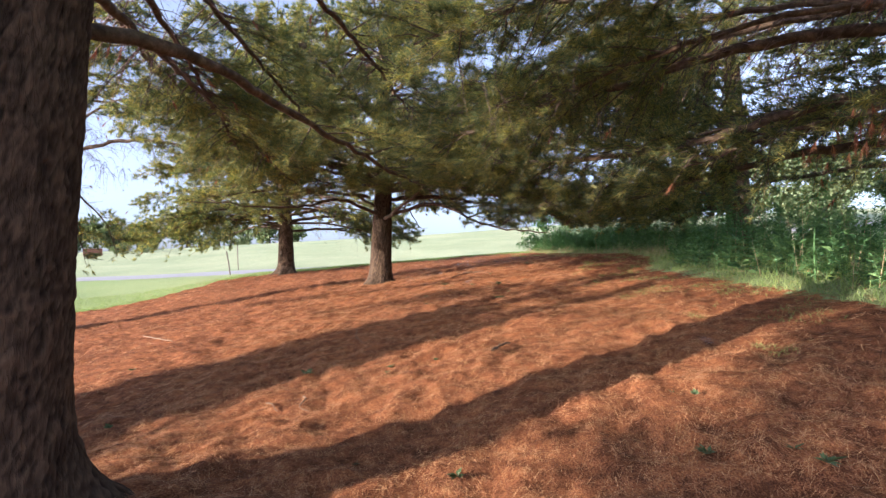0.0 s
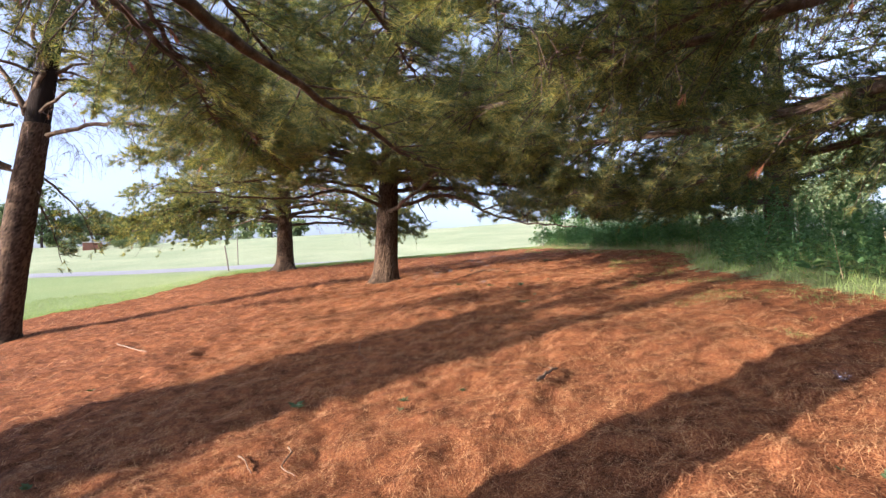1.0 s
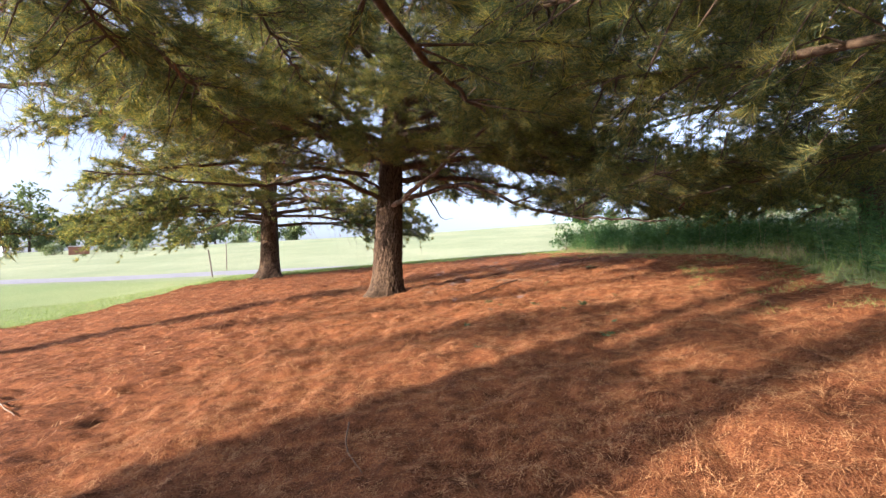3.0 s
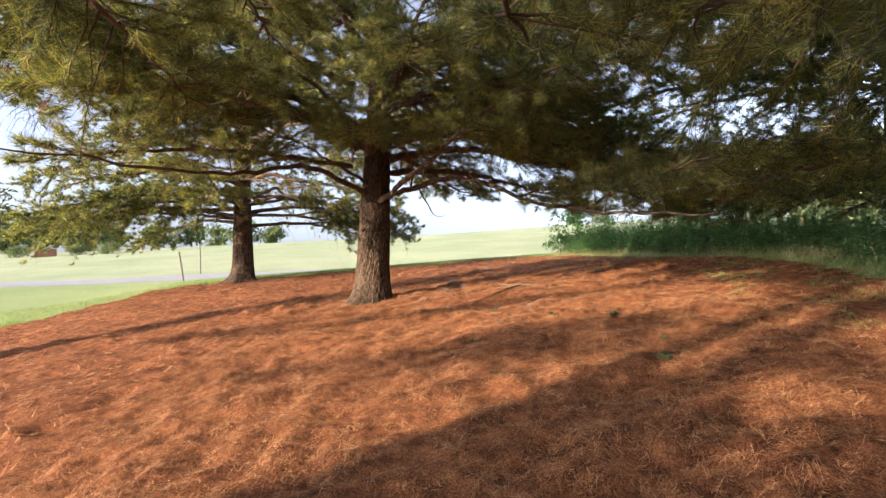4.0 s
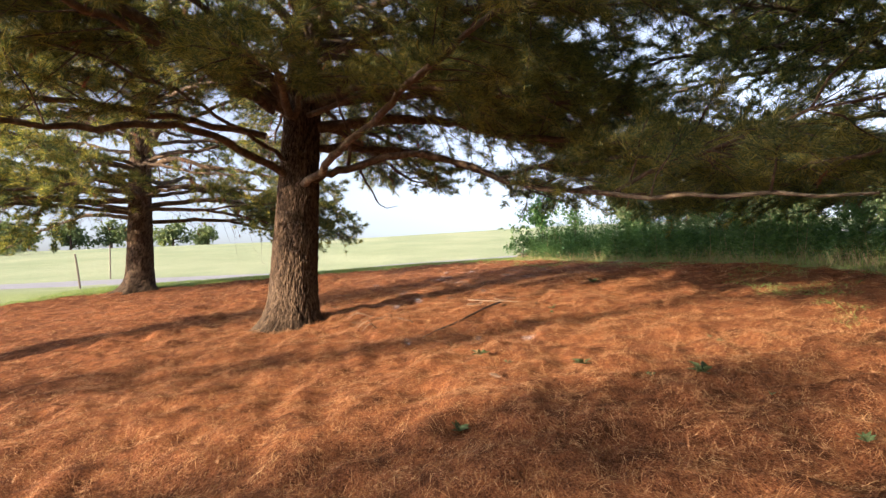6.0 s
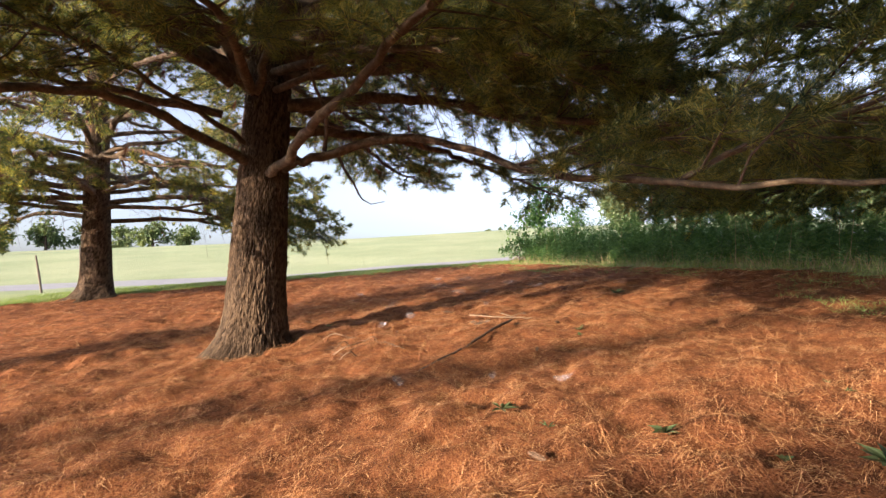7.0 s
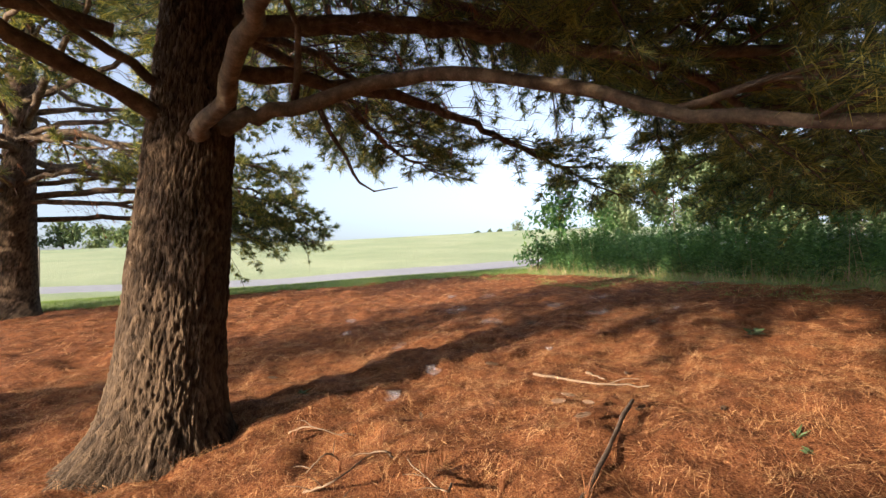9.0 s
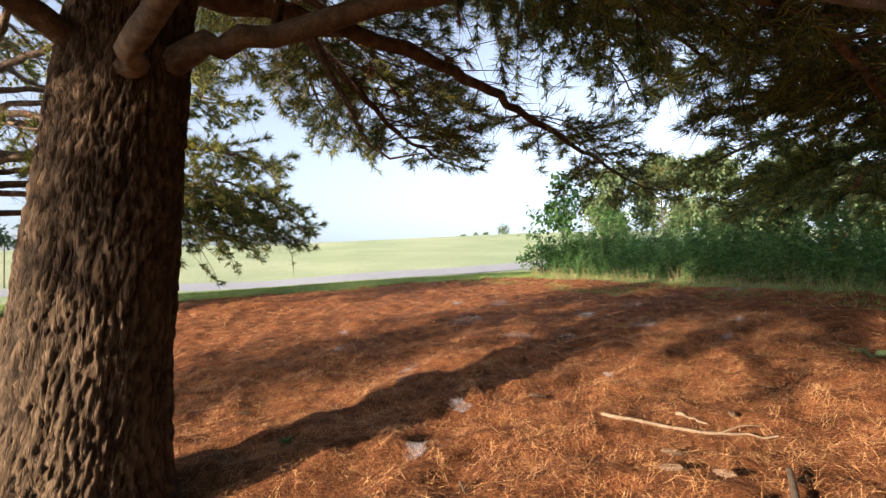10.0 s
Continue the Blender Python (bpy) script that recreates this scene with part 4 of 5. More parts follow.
pine(by_sun(-14, 7.25, 0)[:2], 0.28, 11.5, 22, "unseen clear-trunked tall pine, its limbs set to shade the bed", BAND_LIMBS, droop=(0.0, 0.1), first=8.0, whorl=0.5, spread=3.0, dense=1.3, lush=1.7, reach=0.55, hang=0.15, arms=4, gap=0.16, coarse=9.0)
# Unseen pine, added so that its high crown shades the right-hand branches.
pine(by_sun(-18.5, 6.7, 0)[:2], 0.32, 16.5, 25, "unseen very tall pine, added for the shade of its high dense crown", droop=(0.0, 0.1), first=10.8, whorl=0.45, spread=6.0, dense=0.7, lush=1.6, arms=6, gap=0.3, bare=0.1, coarse=9.0)
# Limbs of an unseen pine, placed to shade the near bed and side pine.
LOW_LIMBS = [
    ([by_sun(-8, 0.0, 2.5), by_sun(-8, 0.8, 2.55), by_sun(-8, 1.6, 2.4)], 0.04, 0.1),
    ([by_sun(-8, 0.0, 3.0), by_sun(-8, 1.0, 3.05), by_sun(-8, 1.95, 2.9)], 0.04, 0.1),
    ([by_sun(-8, 0.0, 3.5), by_sun(-8, 1.2, 3.55), by_sun(-8, 2.3, 3.4)], 0.04, 0.1),
    ([by_sun(-8, 0.0, 2.2), by_sun(-8, 0.6, 2.2), by_sun(-8, 1.3, 2.05)], 0.03, 0.1),
    ([by_sun(-8, 0.0, 2.8), by_sun(-7.6, 0.8, 2.75), by_sun(-7.4, 1.7, 2.65)], 0.03, 0.1),
    ([by_sun(-8, 0.0, 4.1), by_sun(-8, 1.2, 4.2), by_sun(-8, 2.4, 4.0)], 0.04, 0.1),
    ([by_sun(-8, 0.0, 4.7), by_sun(-8, 1.4, 4.9), by_sun(-8, 2.8, 4.7)], 0.04, 0.1),
    ([by_sun(-8, 0.0, 5.3), by_sun(-8, 1.4, 5.5), by_sun(-8, 3.0, 5.3)], 0.04, 0.1),
    ([by_sun(-8, 0.0, 6.0), by_sun(-8, 1.4, 6.2), by_sun(-8, 2.8, 6.0)], 0.04, 0.1),
    ([by_sun(-8, 0.0, 2.35), by_sun(-8.5, 0.9, 2.45), by_sun(-8.6, 1.75, 2.35)], 0.04, 0.1),
    ([by_sun(-8, 0.0, 2.65), by_sun(-8.5, 0.9, 2.75), by_sun(-8.7, 1.85, 2.65)], 0.04, 0.1),
    ([by_sun(-8, 0.0, 3.2), by_sun(-8.5, 1.1, 3.3), by_sun(-8.7, 2.15, 3.2)], 0.04, 0.1),
    ([by_sun(-8, 0.0, 3.3), by_sun(-7.5, 1.0, 3.35), by_sun(-7.3, 2.1, 3.2)], 0.04, 0.1),
]
pine((-6.9, -4.0), 0.36, 10.5, 23, "unseen pine behind the walk, added for its shade", LOW_LIMBS, keep=lambda az, z: z > 4.2, first=2.6, whorl=0.45, spread=4.0, dense=1.0, lush=1.9, arms=6, gap=0.24, reach=0.8, coarse=9.0)

# Deciduous trees and shrubs ----------------------------------------------
def leafy(name, spot, height, crown, seed, label, leaf, count, mat=LEAF, stem=0.1, low=0.25, group=""):
    """A trunk with limbs and many small leaf clumps, uneven and open."""
    r = np.random.default_rng(seed)
    base = (spot[0], spot[1], float(land(spot[0], spot[1])))
    tree = tagged(new(name), label, name.replace("_", " "), group)
    tree.location = base
    one = Soup()
    one.tube(smooth_line([(0, 0, -0.1), (r.normal() * 0.05, r.normal() * 0.05, height * 0.4), (r.normal() * 0.1, 0, height * 0.85)], 8), stem * np.linspace(1, 0.3, 8), 7)
    heads = []
    for q in range(16):
        z = height * r.uniform(low, 0.85)
        az = r.random() * 6.283
        ln = crown * r.uniform(0.5, 1.0) * (1 - 0.55 * z / height)
        end = np.array([math.cos(az) * ln, math.sin(az) * ln, z + ln * r.uniform(0.1, 0.5)])
        pts = smooth_line([(0, 0, z - 0.1 * height), end * [0.5, 0.5, 0] + [0, 0, z], end], 5)
        one.tube(pts, stem * 0.4 * np.linspace(1, 0.2, 5), 4)
        heads += [pts[2], pts[3], pts[4]]
    one.done("trunk", TWIG, tree, smooth=True)
    heads = np.array(heads + [np.array([0, 0, height * 0.93])] * 2)
    c = heads[r.integers(0, len(heads), count)] + unit(r.normal(size=(count, 3))) * (r.random((count, 1)) ** 0.6) * crown * 0.33 * np.array([1, 1, 0.75])
    c = c[c[:, 2] > 0.05]
    v, f = leaf_blades(c, r.normal(size=c.shape), leaf * r.uniform(0.7, 1.3, len(c)), leaf * 0.6 * r.uniform(0.7, 1.2, len(c)))
    part_of("crown", v, f, mat, tree, "", "stuff")
    return tree


leafy("sapling", (4.65, 23.2), 2.4, 1.1, 31, "leafy green sapling at the end of the weed bank", 0.15, 900, WEED, 0.03, 0.1)
leafy("shrub", (3.75, 22.5), 1.0, 0.6, 32, "low bushy dark green shrub by the needle bed", 0.09, 700, WEED, 0.015, 0.05)
leafy("shrub", (5.3, 22.2), 1.5, 0.8, 33, "tall weedy shrub with pale tips", 0.1, 900, WEED, 0.02, 0.1)
for q, (x, y, h, c) in enumerate([(28, 60, 8.0, 4.0), (34, 60, 9.5, 4.6), (38, 57, 9.5, 4.5), (36, 46, 8.5, 4.0), (46, 50, 10, 4.6), (44, 36, 9, 4.2), (50, 24, 9, 4.2)]):
    leafy("tree", (x, y), h, c, 40 + q, "sunlit round-headed tree beyond the weed bank", 0.5, 8000, LEAF, 0.12, 0.12, "trees beyond the weeds")
for q in range(26):
    az = radians(-47 + 1.25 * q + rng.normal() * 0.5)
    d = rng.uniform(125, 165)
    if -30 < math.degrees(az) < -13 and q % 2:
        continue
    leafy("tree", (d * math.sin(az), d * math.cos(az)), rng.uniform(4.5, 8.0) * (1.7 if q < 8 else 1.0), rng.uniform(3.0, 5.0) * (1.3 if q < 8 else 1.0), 70 + q, "hazy green tree on the far side of the field", 0.9, 900, LEAF, 0.25, 0.2, "far trees")
for q, (az, h) in enumerate([(18.5, 3.2), (15.5, 1.4), (16.6, 1.3), (14.2, 1.2)]):
    leafy("tree", (128 * math.sin(radians(az)), 14 + 122 * math.cos(radians(az))), h, h * 0.62, 110 + q, "small round tree on the crest of the field", 0.5, 260, LEAF, 0.1, 0.1, "crest trees")

def brick_planter(x, y, wide, tall):
    """A low block of brick with a paler capping."""
    thing = tagged(new("brick_planter"), "low red-brown brick block with a pale capping in the lawn", "planter")
    thing.location = (x, y, float(land(x, y)))
    thing.rotation_euler = (0, 0, radians(35))
    for name, size, z, mat in (("body", (wide, 0.9, tall), tall / 2 - 0.1, BRICK), ("capping", (wide + 0.12, 1.02, 0.12), tall - 0.04, STONE)):
        bm = bmesh.new()
        bmesh.ops.create_cube(bm, size=1, matrix=Matrix.Translation((0, 0, z)) @ Matrix.Diagonal((*size, 1)))
        bmesh.ops.bevel(bm, geom=bm.edges[:], offset=0.03, segments=2, affect="EDGES")
        me = bpy.data.meshes.new(name)
        bm.to_mesh(me)
        bm.free()
        me.materials.append(mat)
        new(name, me).parent = thing


brick_planter(-52.7, 76.2, 2.4, 1.15)
for q, (x, y, h, c) in enumerate([(-56.5, 76.5, 1.5, 2.0), (-49.5, 77.5, 1.2, 1.8), (-45.5, 78.0, 1.3, 2.2)]):
    leafy("shrub", (x, y), h, c, 130 + q, "clipped green shrub beside the brick block", 0.22, 1200, LEAF, 0.05, 0.05, "shrubs in the lawn")

# Weed bank ---------------------------------------------------------------
def stems(n, x, y, tall, lean, mat_name, leaf, leaves, width, seed, upright=0.55):
    """Stalks with pointed leaves all the way up, in two soups: stalks and leaves."""
    r = np.random.default_rng(seed)
    z = land(x, y)
    root = np.column_stack([x, y, z - 0.03])
    ld = np.column_stack([r.normal(size=n) * lean, r.normal(size=n) * lean, np.ones(n)])
    top = root + ld * tall[:, None]
    sv, sf = blades(root, top, np.full(n, 0.012))
    u = r.uniform(0.12, 1.0, (n, leaves))
    at = root[:, None] + (top - root)[:, None] * u[..., None]
    az = r.random((n, leaves)) * 6.283
    way = np.stack([np.cos(az), np.sin(az), np.full_like(az, upright) + 0.5 * (u - 0.5)], -1)
    ln = leaf * (0.6 + 0.6 * r.random((n, leaves))) * (1.15 - 0.6 * u)
    lv, lf = leaf_blades(at.reshape(-1, 3), way.reshape(-1, 3), ln.ravel(), (ln * width).ravel())
    return (sv, sf), (lv, lf)


def bank_spots(n, r, inner, outer, lo=-2.5, hi=25.0):
    y = r.uniform(lo, hi, n)
    x = bank_edge(y) + inner + (outer - inner) * r.random(n) ** 1.4
    return x, y


r = np.random.default_rng(50)
bank = tagged(new("weed_bank"), "dense bank of tall green goldenrod-like weeds and grass", "weeds", kind="stuff")
for seed, n, inner, outer, h0, h1, leaf, leaves, width, mat in [
    (51, 1500, 0.2, 6.0, 0.6, 1.1, 0.12, 30, 0.2, WEED), (52, 420, 0.8, 6.5, 0.9, 2.3, 0.15, 34, 0.24, WEED),
    (53, 260, 0.2, 4.0, 0.5, 1.0, 0.2, 16, 0.42, WEED), (54, 150, 0.1, 3.0, 1.0, 1.7, 0.05, 8, 0.2, STRAW),
    (55, 1000, 0.15, 4.5, 0.55, 1.05, 0.14, 28, 0.24, WEED)]:
    x, y = bank_spots(n, r, inner, outer, 15.0 if seed == 55 else -2.5)
    tall = r.uniform(h0, h1, n) * (0.55 + 0.8 * vnoise(x * 0.7, y * 0.7, 5)) * (0.55 + 0.45 * sstep(0.0, 1.0, x - bank_edge(y)))
    (sv, sf), (lv, lf) = stems(n, x, y, tall, 0.13, "", leaf, leaves, width, seed)
    part_of("stalks", sv, sf, STRAW if mat is STRAW else WEED, bank, "", "stuff")
    part_of("leaves", lv, lf, mat, bank, "", "stuff")


def grass(name, x, y, tall, width, mat, label, seed, parent=None, bend=0.4):
    r = np.random.default_rng(seed)
    n = len(x)
    base = np.column_stack([x, y, land(x, y) - 0.01])
    d = np.column_stack([r.normal(size=n) * bend, r.normal(size=n) * bend, np.ones(n)])
    v, f = blades(base, base + unit(d) * tall[:, None], np.full(n, width))
    if parent:
        return part_of(name, v, f, mat, parent, label, "stuff")
    return tagged(new(name, mesh_of(name, v, f, mat)), label, "grass", kind="stuff")


x, y = bank_spots(13000, r, -0.35, 3.0)
grass("grass", x, y, r.uniform(0.08, 0.42, len(x)) * (0.35 + 0.65 * sstep(-0.4, 0.6, x - bank_edge(y))), 0.009, GRASS, "long grass along the foot of the weeds", 60)
x, y = bank_spots(1600, r, -0.25, 0.9, 12.5)
grass("grass", x, y, r.uniform(0.08, 0.36, len(x)), 0.008, STRAW, "dry straw-coloured grass at the edge of the weeds", 61)
# Thin turf creeping onto the bed.
x, y = bank_spots(42000, r, -2.0, 0.3)
k = vnoise(x * 2.2, y * 2.2, 4) + 0.35 * sstep(-1.6, 0.2, x - bank_edge(y)) > 0.66
grass("grass", x[k], y[k], r.uniform(0.02, 0.09, k.sum()), 0.006, GRASS, "short patchy grass creeping onto the needle bed", 62, bend=0.9)
x = r.uniform(-14, 4, 60000)
y = lawn_edge(x) + r.random(60000) ** 1.6 * 5.0 - 0.25
grass("grass", x, y, r.uniform(0.03, 0.1, len(x)), 0.008, GRASS, "mown lawn edge beside the needle bed", 63, bend=0.6)


def broadleaf(x, y, tall, count, seed):
    """A tall weed with large paired leaves."""
    r = np.random.default_rng(seed)
    plant = tagged(new("broadleaf_weed"), "tall broad-leaved green weed among the grasses", "weed", "broad-leaved weeds")
    plant.location = (x, y, float(land(x, y)) - 0.02)
    s = Soup()
    line = smooth_line([(0, 0, 0), (r.normal() * 0.03, r.normal() * 0.03, tall * 0.5), (r.normal() * 0.08, r.normal() * 0.08, tall)], 8)
    s.tube(line, np.linspace(0.011, 0.005, 8), 6)
    s.done("stalk", WEED, plant, smooth=True)
    for q in range(count):
        u = 0.25 + 0.75 * (q // 2) / (count / 2)
        at = line[min(7, int(u * 7))]
        az = 1.57 * (q // 2) + 3.14 * (q % 2) + r.normal() * 0.2
        ln = 0.24 * (1.1 - 0.6 * u) * r.uniform(0.85, 1.15)
        out, side = np.array([math.cos(az), math.sin(az), 0]), np.array([-math.sin(az), math.cos(az), 0])
        rows = []
        for k in range(6):
            e = k / 5
            mid = at + out * ln * e + np.array([0, 0, ln * (0.55 * e - 0.6 * e * e)])
            w = ln * 0.27 * math.sin(math.pi * (0.08 + 0.9 * e)) ** 0.8
            rows += [mid - side * w + [0, 0, w * 0.35], mid, mid + side * w + [0, 0, w * 0.35]]
        f = [(3 * k + j, 3 * k + j + 1, 3 * k + j + 4, 3 * k + j + 3) for k in range(5) for j in (0, 1)]
        part_of("leaf", np.array(rows), np.array(f), WEED, plant, smooth=True)


for q, (x, y, tall) in enumerate([(4.85, 6.6, 1.25), (5.25, 7.1, 1.05), (5.0, 8.9, 1.15), (4.75, 9.6, 0.9), (5.1, 5.6, 1.1)]):
    broadleaf(x, y, tall, 14 + 2 * (q % 3), 400 + q)

# Fallen needles ----------------------------------------------------------
def needle_litter(name, n, x0, x1, y0, y1, length, width, seed, label):
    r = np.random.default_rng(seed)
    m = n // 4
    x, y = np.repeat(r.uniform(x0, x1, m), 4), np.repeat(r.uniform(y0, y1, m), 4)
    k = r.random(len(x)) > turf_mask(x, y) * 0.9
    k &= r.random(len(x)) < 0.35 + 1.3 * sstep(0.3, 0.7, vnoise(x * 7, y * 7, 4))
    if width > 0.004:
        k &= (x < -3.4) | (x > 3.0) | (y > 16.5)
    x, y = x[k], y[k]
    n = len(x)
    az = r.random(n // 4 + 1).repeat(4)[:n] * 6.283 + r.normal(size=n) * 0.45
    x, y = x + r.normal(size=n) * 0.02, y + r.normal(size=n) * 0.02
    ln = length * r.uniform(0.6, 1.25, n)
    dx, dy = np.cos(az) * ln, np.sin(az) * ln
    a = np.column_stack([x, y, land(x, y) + r.random(n) ** 2 * 0.03])
    b = np.column_stack([x + dx, y + dy, land(x + dx, y + dy) + r.random(n) ** 4 * 0.06])
    side = np.column_stack([-np.sin(az), np.cos(az), r.normal(size=n) * 0.4])
    v, f = blades(a, b, np.full(n, width), unit(side))
    return tagged(new(name, mesh_of(name, v, f, LITTER)), label, "pine needles", kind="stuff")


needle_litter("needle_litter", 500000, -3.4, 3.0, 1.0, 16.5, 0.07, 0.002, 80, "loose rust-orange fallen pine needles")
needle_litter("needle_litter", 110000, -11.0, 5.4, 1.5, 23.0, 0.12, 0.006, 81, "loose rust-orange fallen pine needles under the trees")


# Small things on the bed -------------------------------------------------
def on_bed(x, y, up=0.0):
    return (x, y, float(land(x, y)) + up)


def web_material():
    m, nt, b = material("dewy_web", 0.9, 0.1)
    b.inputs["Base Color"].default_value = (0.5, 0.5, 0.58, 1)
    v = coords(nt)
    strands = noise_tex(nt, v, 30, 5, 0.8)
    clear = nt.nodes.new("ShaderNodeBsdfTransparent")
    ms = nt.nodes.new("ShaderNodeMixShader")
    fac = ramp(nt, strands, [(0.4, (0.04, 0.04, 0.04)), (0.7, (0.34, 0.34, 0.34))])
    nt.links.new(fac, ms.inputs[0])
    nt.links.new(clear.outputs[0], ms.inputs[1])
    nt.links.new(b.outputs[0], ms.inputs[2])
    nt.links.new(ms.outputs[0], nt.nodes["Material Output"].inputs[0])
    return m


WEB = web_material()


def sheet_web(x, y, size, seed):
    r = np.random.default_rng(seed)
    rings, sides = 5, 18
    A, R = np.meshgrid(np.linspace(0, 2 * np.pi, sides, endpoint=False), np.linspace(0.02, 1, rings), indexing="ij")
    rim = 1 + 0.25 * np.sin(2 * A + r.random() * 6) + 0.18 * np.sin(5 * A + r.random() * 6)
    px, py = x + np.cos(A) * R * rim * size * 0.62, y + np.sin(A) * R * rim * size * 0.5
    pz = land(px, py) + 0.022 + 0.03 * R ** 2 + 0.003 * r.normal(size=R.shape)
    o = np.array(on_bed(x, y))
    i, j = np.meshgrid(np.arange(sides), np.arange(rings - 1), indexing="ij")
    n = (i + 1) % sides
    f = np.stack([i * rings + j, n * rings + j, n * rings + j + 1, i * rings + j + 1], -1).reshape(-1, 4)
    ob = new("spider_web", mesh_of("spider_web", np.stack([px, py, pz], -1).reshape(-1, 3) - o, f, WEB, True))
    ob.location = o
    return tagged(ob, "whitish dewy sheet web spread over the fallen needles", "spider web", "webs on the bed")


WEBS = [(0.81, 18.5), (1.26, 18.2), (0.54, 17.0), (-0.69, 17.4), (-0.29, 15.55), (1.69, 16.65), (3.11, 17.3), (4.2, 17.5), (2.04, 15.2), (-0.38, 15.3), (-0.77, 16.4),
        (-0.13, 14.75), (0.74, 16.1), (1.1, 15.9), (2.37, 16.9), (2.48, 15.55), (0.83, 14.8), (-0.48, 14.2), (1.89, 16.0), (-0.47, 12.1), (0.17, 12.05), (0.54, 11.7), (2.34, 4.44)]
for q, (x, y) in enumerate(WEBS):
    sheet_web(x, y, (0.08 + 0.11 * ((q * 37) % 10) / 10) * (0.6 if y < 15.6 else 1.5), 200 + q)


def pine_cone():
    """A long open cone: a core with spiralling scales."""
    cone = tagged(new("pine_cone"), "weathered brown pine cone lying on the needles", "pine cone", "cones on the bed")
    core = Soup()
    core.tube([(-0.06, 0, 0), (-0.04, 0, 0), (0.05, 0, 0), (0.075, 0, 0)], [0.006, 0.011, 0.009, 0.003], 8)
    core.done("core", CONE, cone, smooth=True)
    base, way = [], []
    for q in range(54):
        u = q / 53
        a = q * 2.399
        base.append((-0.055 + 0.12 * u, math.cos(a) * 0.009, math.sin(a) * 0.009))
        way.append((1.1, math.cos(a), math.sin(a)))
    ln = 0.019 * np.sin(np.linspace(0.6, 2.7, 54))
    v, f = leaf_blades(np.array(base), np.array(way, float), ln, ln * 0.75, 0.3)
    part_of("scale_spiral", v, f, CONE, cone, "", "stuff")
    return cone


first_cone = pine_cone()
CONES = [(0.34, 14.77), (1.08, 14.09), (0.4, 13.63), (0.79, 13.45), (-0.34, 13.9), (0.54, 13.83), (1.12, 13.24), (0.51, 13.49), (0.37, 13.27), (0.64, 12.46), (-0.01, 10.68), (-1.35, 15.28)]
for q, (x, y) in enumerate(CONES):
    m = pose(*on_bed(x, y, 0.03), 40 * q, 8, 67 * q) @ Matrix.Scale(0.8, 4)
    if q == 0:
        first_cone.matrix_basis = m
    else:
        copy_thing(first_cone, m)


def stick(name, pts, rad, label, forks=0, seed=0, mat=STICK):
    r = np.random.default_rng(seed)
    p = np.array([on_bed(x, y, h + rad) for x, y, h in pts])
    o = p[0].copy()
    s = Soup()
    n = max(6, len(pts) * 4)
    line = smooth_line(p - o, n)
    line[1:] += r.normal(size=(n - 1, 3)) * rad * 0.35
    s.tube(line, rad * np.linspace(1, 0.45, n) * r.uniform(0.85, 1.15, n), 7)
    for _ in range(forks):
        k = r.integers(2, n - 1)
        d = unit(line[k] - line[k - 1] + r.normal(size=3) * [0.05, 0.05, 0.0]) + [0, 0, 0.25]
        d = Matrix.Rotation(r.choice([-0.8, 0.8]), 3, "Z") @ Vector(d)
        s.tube(smooth_line([line[k], line[k] + np.array(d) * rad * 9, line[k] + np.array(d) * rad * 17 + [0, 0, -rad * 3]], 5), rad * np.linspace(0.5, 0.2, 5), 5)
    ob = s.done(name, mat, None, "", "", True)
    ob.location = o
    return tagged(ob, label, "stick", "fallen sticks")


stick("stick", [(0.74, 13.45, 0.03), (0.43, 13.09, 0.02), (0.2, 12.83, 0.01), (0.03, 12.68, 0.0), (-0.12, 12.55, 0.0), (-0.3, 12.45, 0.0)], 0.012, "long dark fallen branch on the needles", 0, 1, DARKWOOD)
stick("stick", [(0.52, 14.34, 0), (0.78, 13.98, 0.01), (1.08, 13.83, 0)], 0.011, "pale broken stick lying in the sun", 1, 2)
stick("stick", [(0.85, 14.2, 0), (0.9, 14.05, 0.01)], 0.012, "short pale stick on the needles", 0, 3)
stick("stick", [(0.5, 5.05, 0), (0.62, 5.25, 0.05), (0.73, 5.44, 0.02)], 0.016, "short dark curved stick", 1, 4)
stick("stick", [(-1.26, 4.55, 0.02), (-1.2, 4.4, 0.03), (-1.22, 4.28, 0.02), (-1.1, 4.17, 0.01)], 0.007, "pale crooked twig on the needles", 0, 5)
stick("stick", [(-1.6, 4.55, 0.02), (-1.5, 4.4, 0.02), (-1.4, 4.26, 0.01)], 0.006, "pale thin twig on the needles", 0, 6)
stick("stick", [(-1.24, 7.24, 0.06), (-1.2, 6.95, 0.03), (-1.05, 6.64, 0.0)], 0.006, "thin bent twig rising from the needles", 1, 7)
stick("stick", [(-5.64, 9.5, 0.02), (-5.1, 9.0, 0.03), (-4.61, 8.6, 0.0)], 0.012, "pale twig on the sunny bed", 1, 8)
for q, (x, y) in enumerate([(-1.08, 13.9), (-0.8, 13.55), (-0.75, 13.0), (-0.95, 13.2), (-0.35, 13.0), (-0.55, 13.35)]):
    stick("twig", [(x, y, 0.0), (x + 0.12 * math.cos(q * 2.1), y - 0.15, 0.09), (x + 0.3 * math.cos(q * 2.1), y - 0.22 * math.sin(q + 1), 0.02)], 0.006, "pale crooked dead twig beside the trunk", 2, 20 + q)
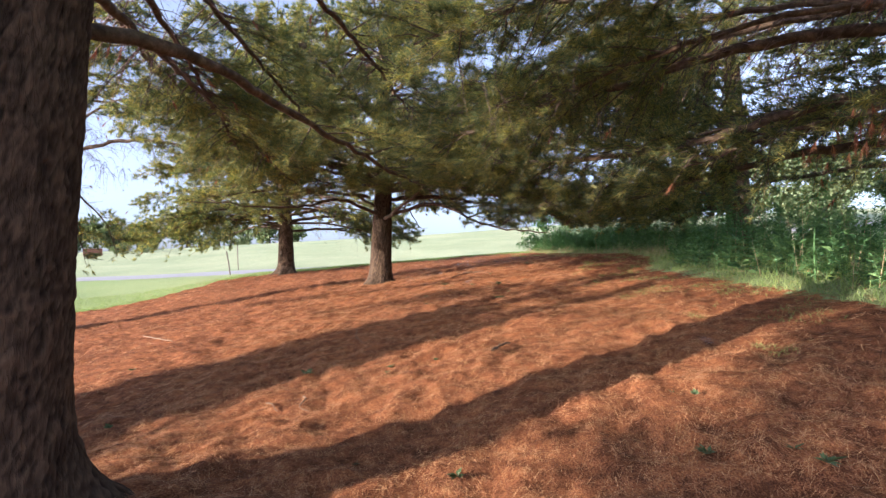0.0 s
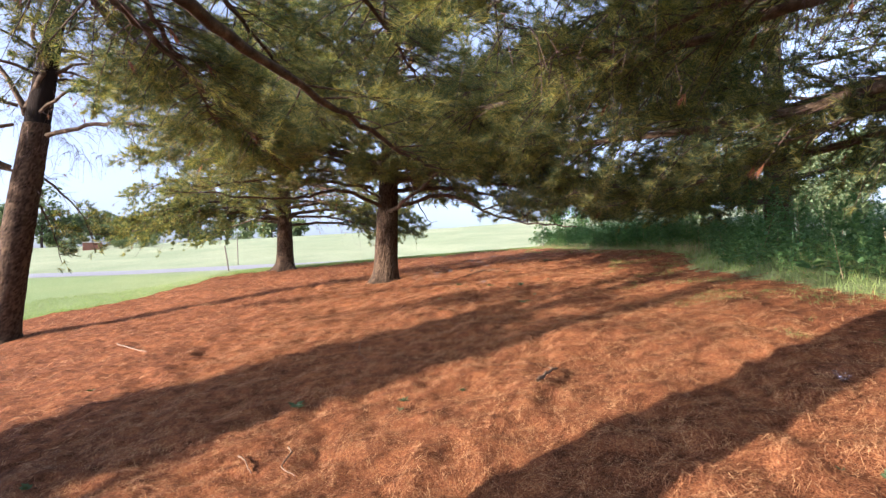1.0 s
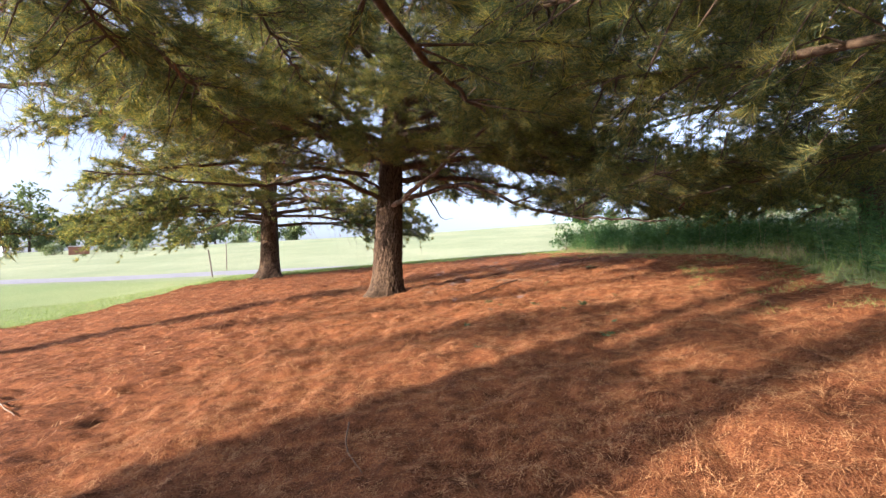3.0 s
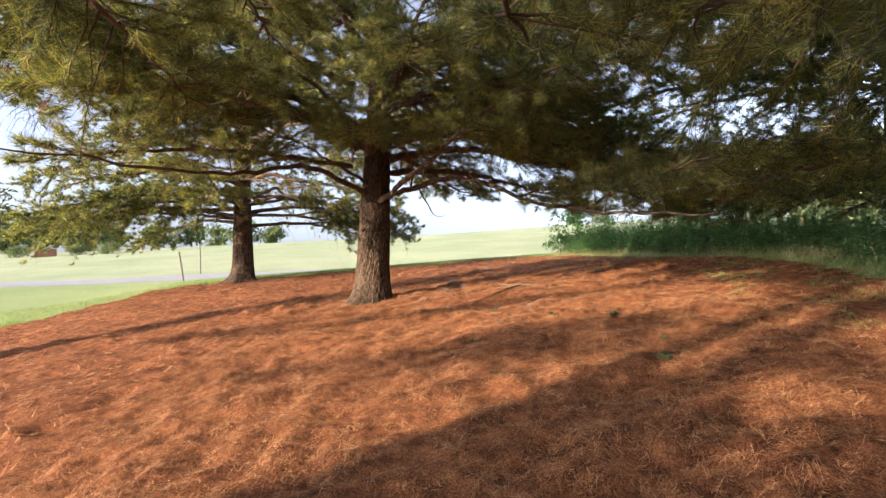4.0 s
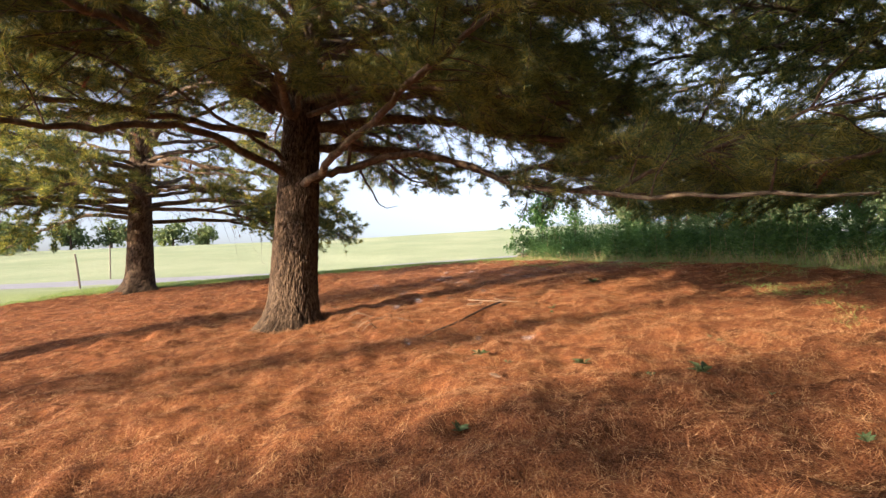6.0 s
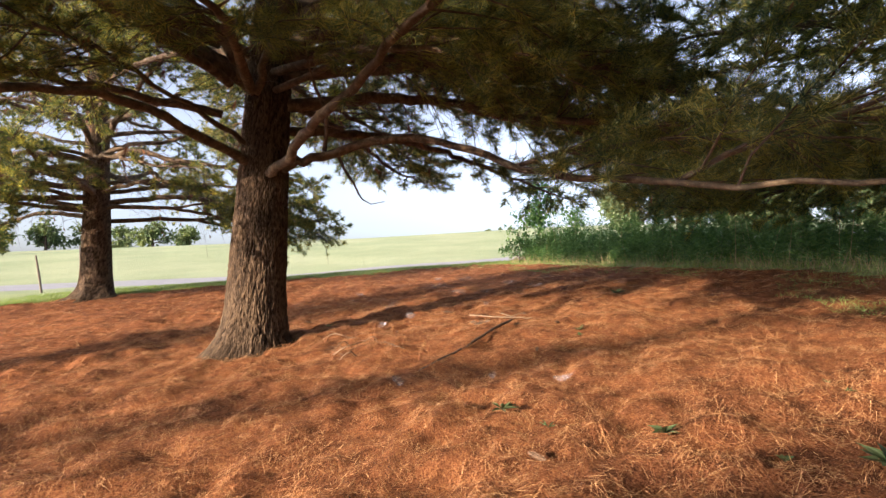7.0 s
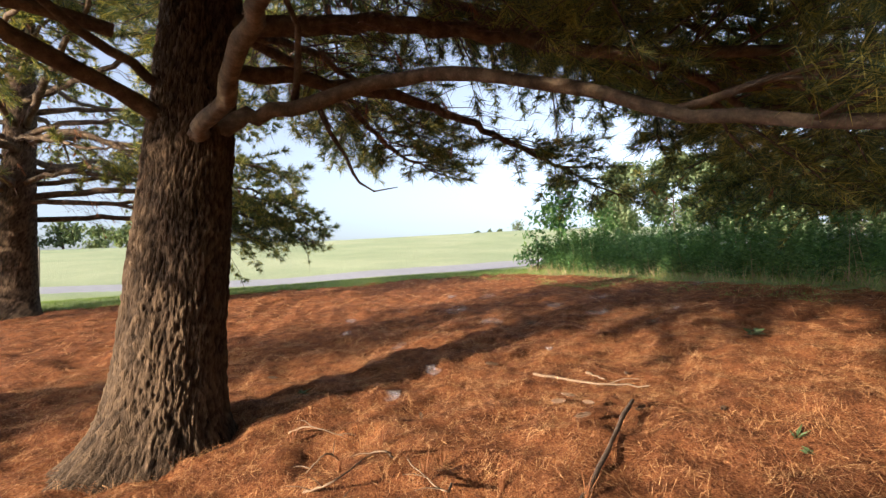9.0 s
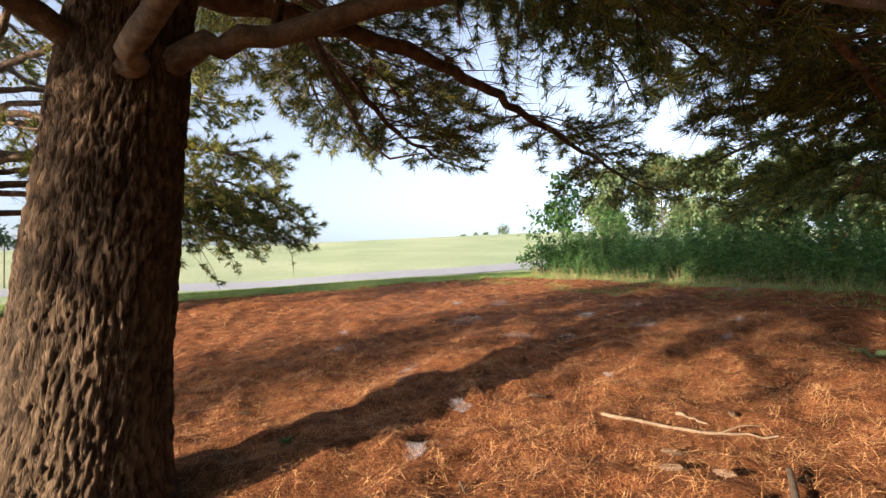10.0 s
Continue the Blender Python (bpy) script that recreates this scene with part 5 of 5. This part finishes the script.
# Upright clumps of dead needles on the fallen twigs.
cl = np.array([(-1.05, 13.8), (-0.8, 13.3), (-0.45, 13.05), (-0.35, 13.2), (-0.15, 12.95), (-0.6, 13.5), (-0.95, 13.05), (-0.25, 12.75), (0.1, 12.7)])
cp = np.column_stack([cl, land(cl[:, 0], cl[:, 1]) + 0.02])
v, f = tuft_blades(cp, np.tile([[0.1, 0.0, 1.0]], (len(cp), 1)), 30, 0.12, 0.004, 0.3, 0.0)
tagged(new("needle_clump", mesh_of("needle_clump", v, f, DEAD)), "orange dead needle clumps standing among fallen twigs", "pine needles", kind="stuff")


def weed(seed, size, broad):
    r = np.random.default_rng(seed)
    n = int(r.integers(7, 14))
    az = r.random(n) * 6.283
    base = np.zeros((n, 3)) + [0, 0, 0.012]
    way = np.column_stack([np.cos(az), np.sin(az), r.uniform(0.2, 1.1, n)])
    ln = size * r.uniform(0.5, 1.0, n)
    v, f = leaf_blades(base, way, ln, ln * broad)
    root = np.arange(len(v)) % 4 == 0
    to = np.where(root, 0, np.cumsum(~root))
    return mesh_of("weed", np.concatenate([v[:1], v[~root]]), to[f], SEEDLING)


WEED_MESHES = [weed(300 + q, 0.05 + 0.012 * q, (0.25, 0.5, 0.4, 0.12)[q % 4]) for q in range(6)]
SPOTS_NEAR = [(1.6, 3.47), (1.68, 3.3), (1.41, 2.61), (1.8, 2.52), (1.83, 2.34), (0.09, 2.77), (-0.54, 3.13), (-2.99, 4.51), (-4.33, 7.02), (-1.41, 5.29), (-0.54, 5.21),
              (-1.46, 5.35), (-0.56, 5.0), (-0.08, 5.3), (-0.36, 10.04), (-0.3, 8.72), (0.93, 8.7)]
SPOTS_FAR = [(1.09, 10.14), (1.74, 11.0), (1.17, 9.25), (1.0, 8.81), (0.16, 10.98), (0.01, 11.25), (0.61, 10.72), (1.71, 10.86), (1.14, 12.76), (2.51, 14.6), (1.16, 12.85), (-1.06, 14.6),
             (2.3, 14.35), (1.3, 9.9), (0.9, 10.4)]
for q, (x, y) in enumerate(SPOTS_NEAR + SPOTS_FAR):
    ob = new("weed", WEED_MESHES[q % 6])
    ob.matrix_basis = pose(*on_bed(x, y), 0, 0, 77 * q) @ Matrix.Scale(0.8 + 0.5 * ((q * 7) % 5) / 5, 4)
    tagged(ob, "small green weed seedling among fallen needles", "weed", "weeds on the bed")


# Things on the lawn ------------------------------------------------------
def stake(x, y, tall, lean):
    ob = Soup()
    ob.tube([(0, 0, -0.2), (lean * 0.5, 0, tall * 0.5), (lean, 0, tall)], [0.045, 0.045, 0.04], 8)
    ob = ob.done("stake", STAKE, None)
    ob.location = on_bed(x, y)
    return tagged(ob, "dark weathered wooden stake standing in the lawn", "stake", "stakes on the lawn")


stake(-13.6, 32.3, 1.55, -0.25)
stake(-18.2, 44.8, 2.3, -0.05)

sign = tagged(new("sign"), "blank white sign panel on a slim dark post by the path", "sign")
sign.location = on_bed(-36.6, 44.9)
s = Soup()
s.tube([(0, 0, -0.2), (0, 0, 1.2), (0, 0, 2.5)], [0.04, 0.04, 0.04], 8)
s.done("post", POST, sign)
bm = bmesh.new()
bmesh.ops.create_cube(bm, size=1, matrix=Matrix.Translation((0, -0.07, 2.2)) @ Matrix.Diagonal((0.6, 0.05, 0.75, 1)))
bmesh.ops.bevel(bm, geom=bm.edges[:], offset=0.02, segments=2, affect="EDGES")
me = bpy.data.meshes.new("panel")
bm.to_mesh(me)
bm.free()
me.materials.append(SIGN)
panel = new("panel", me)
panel.parent = sign
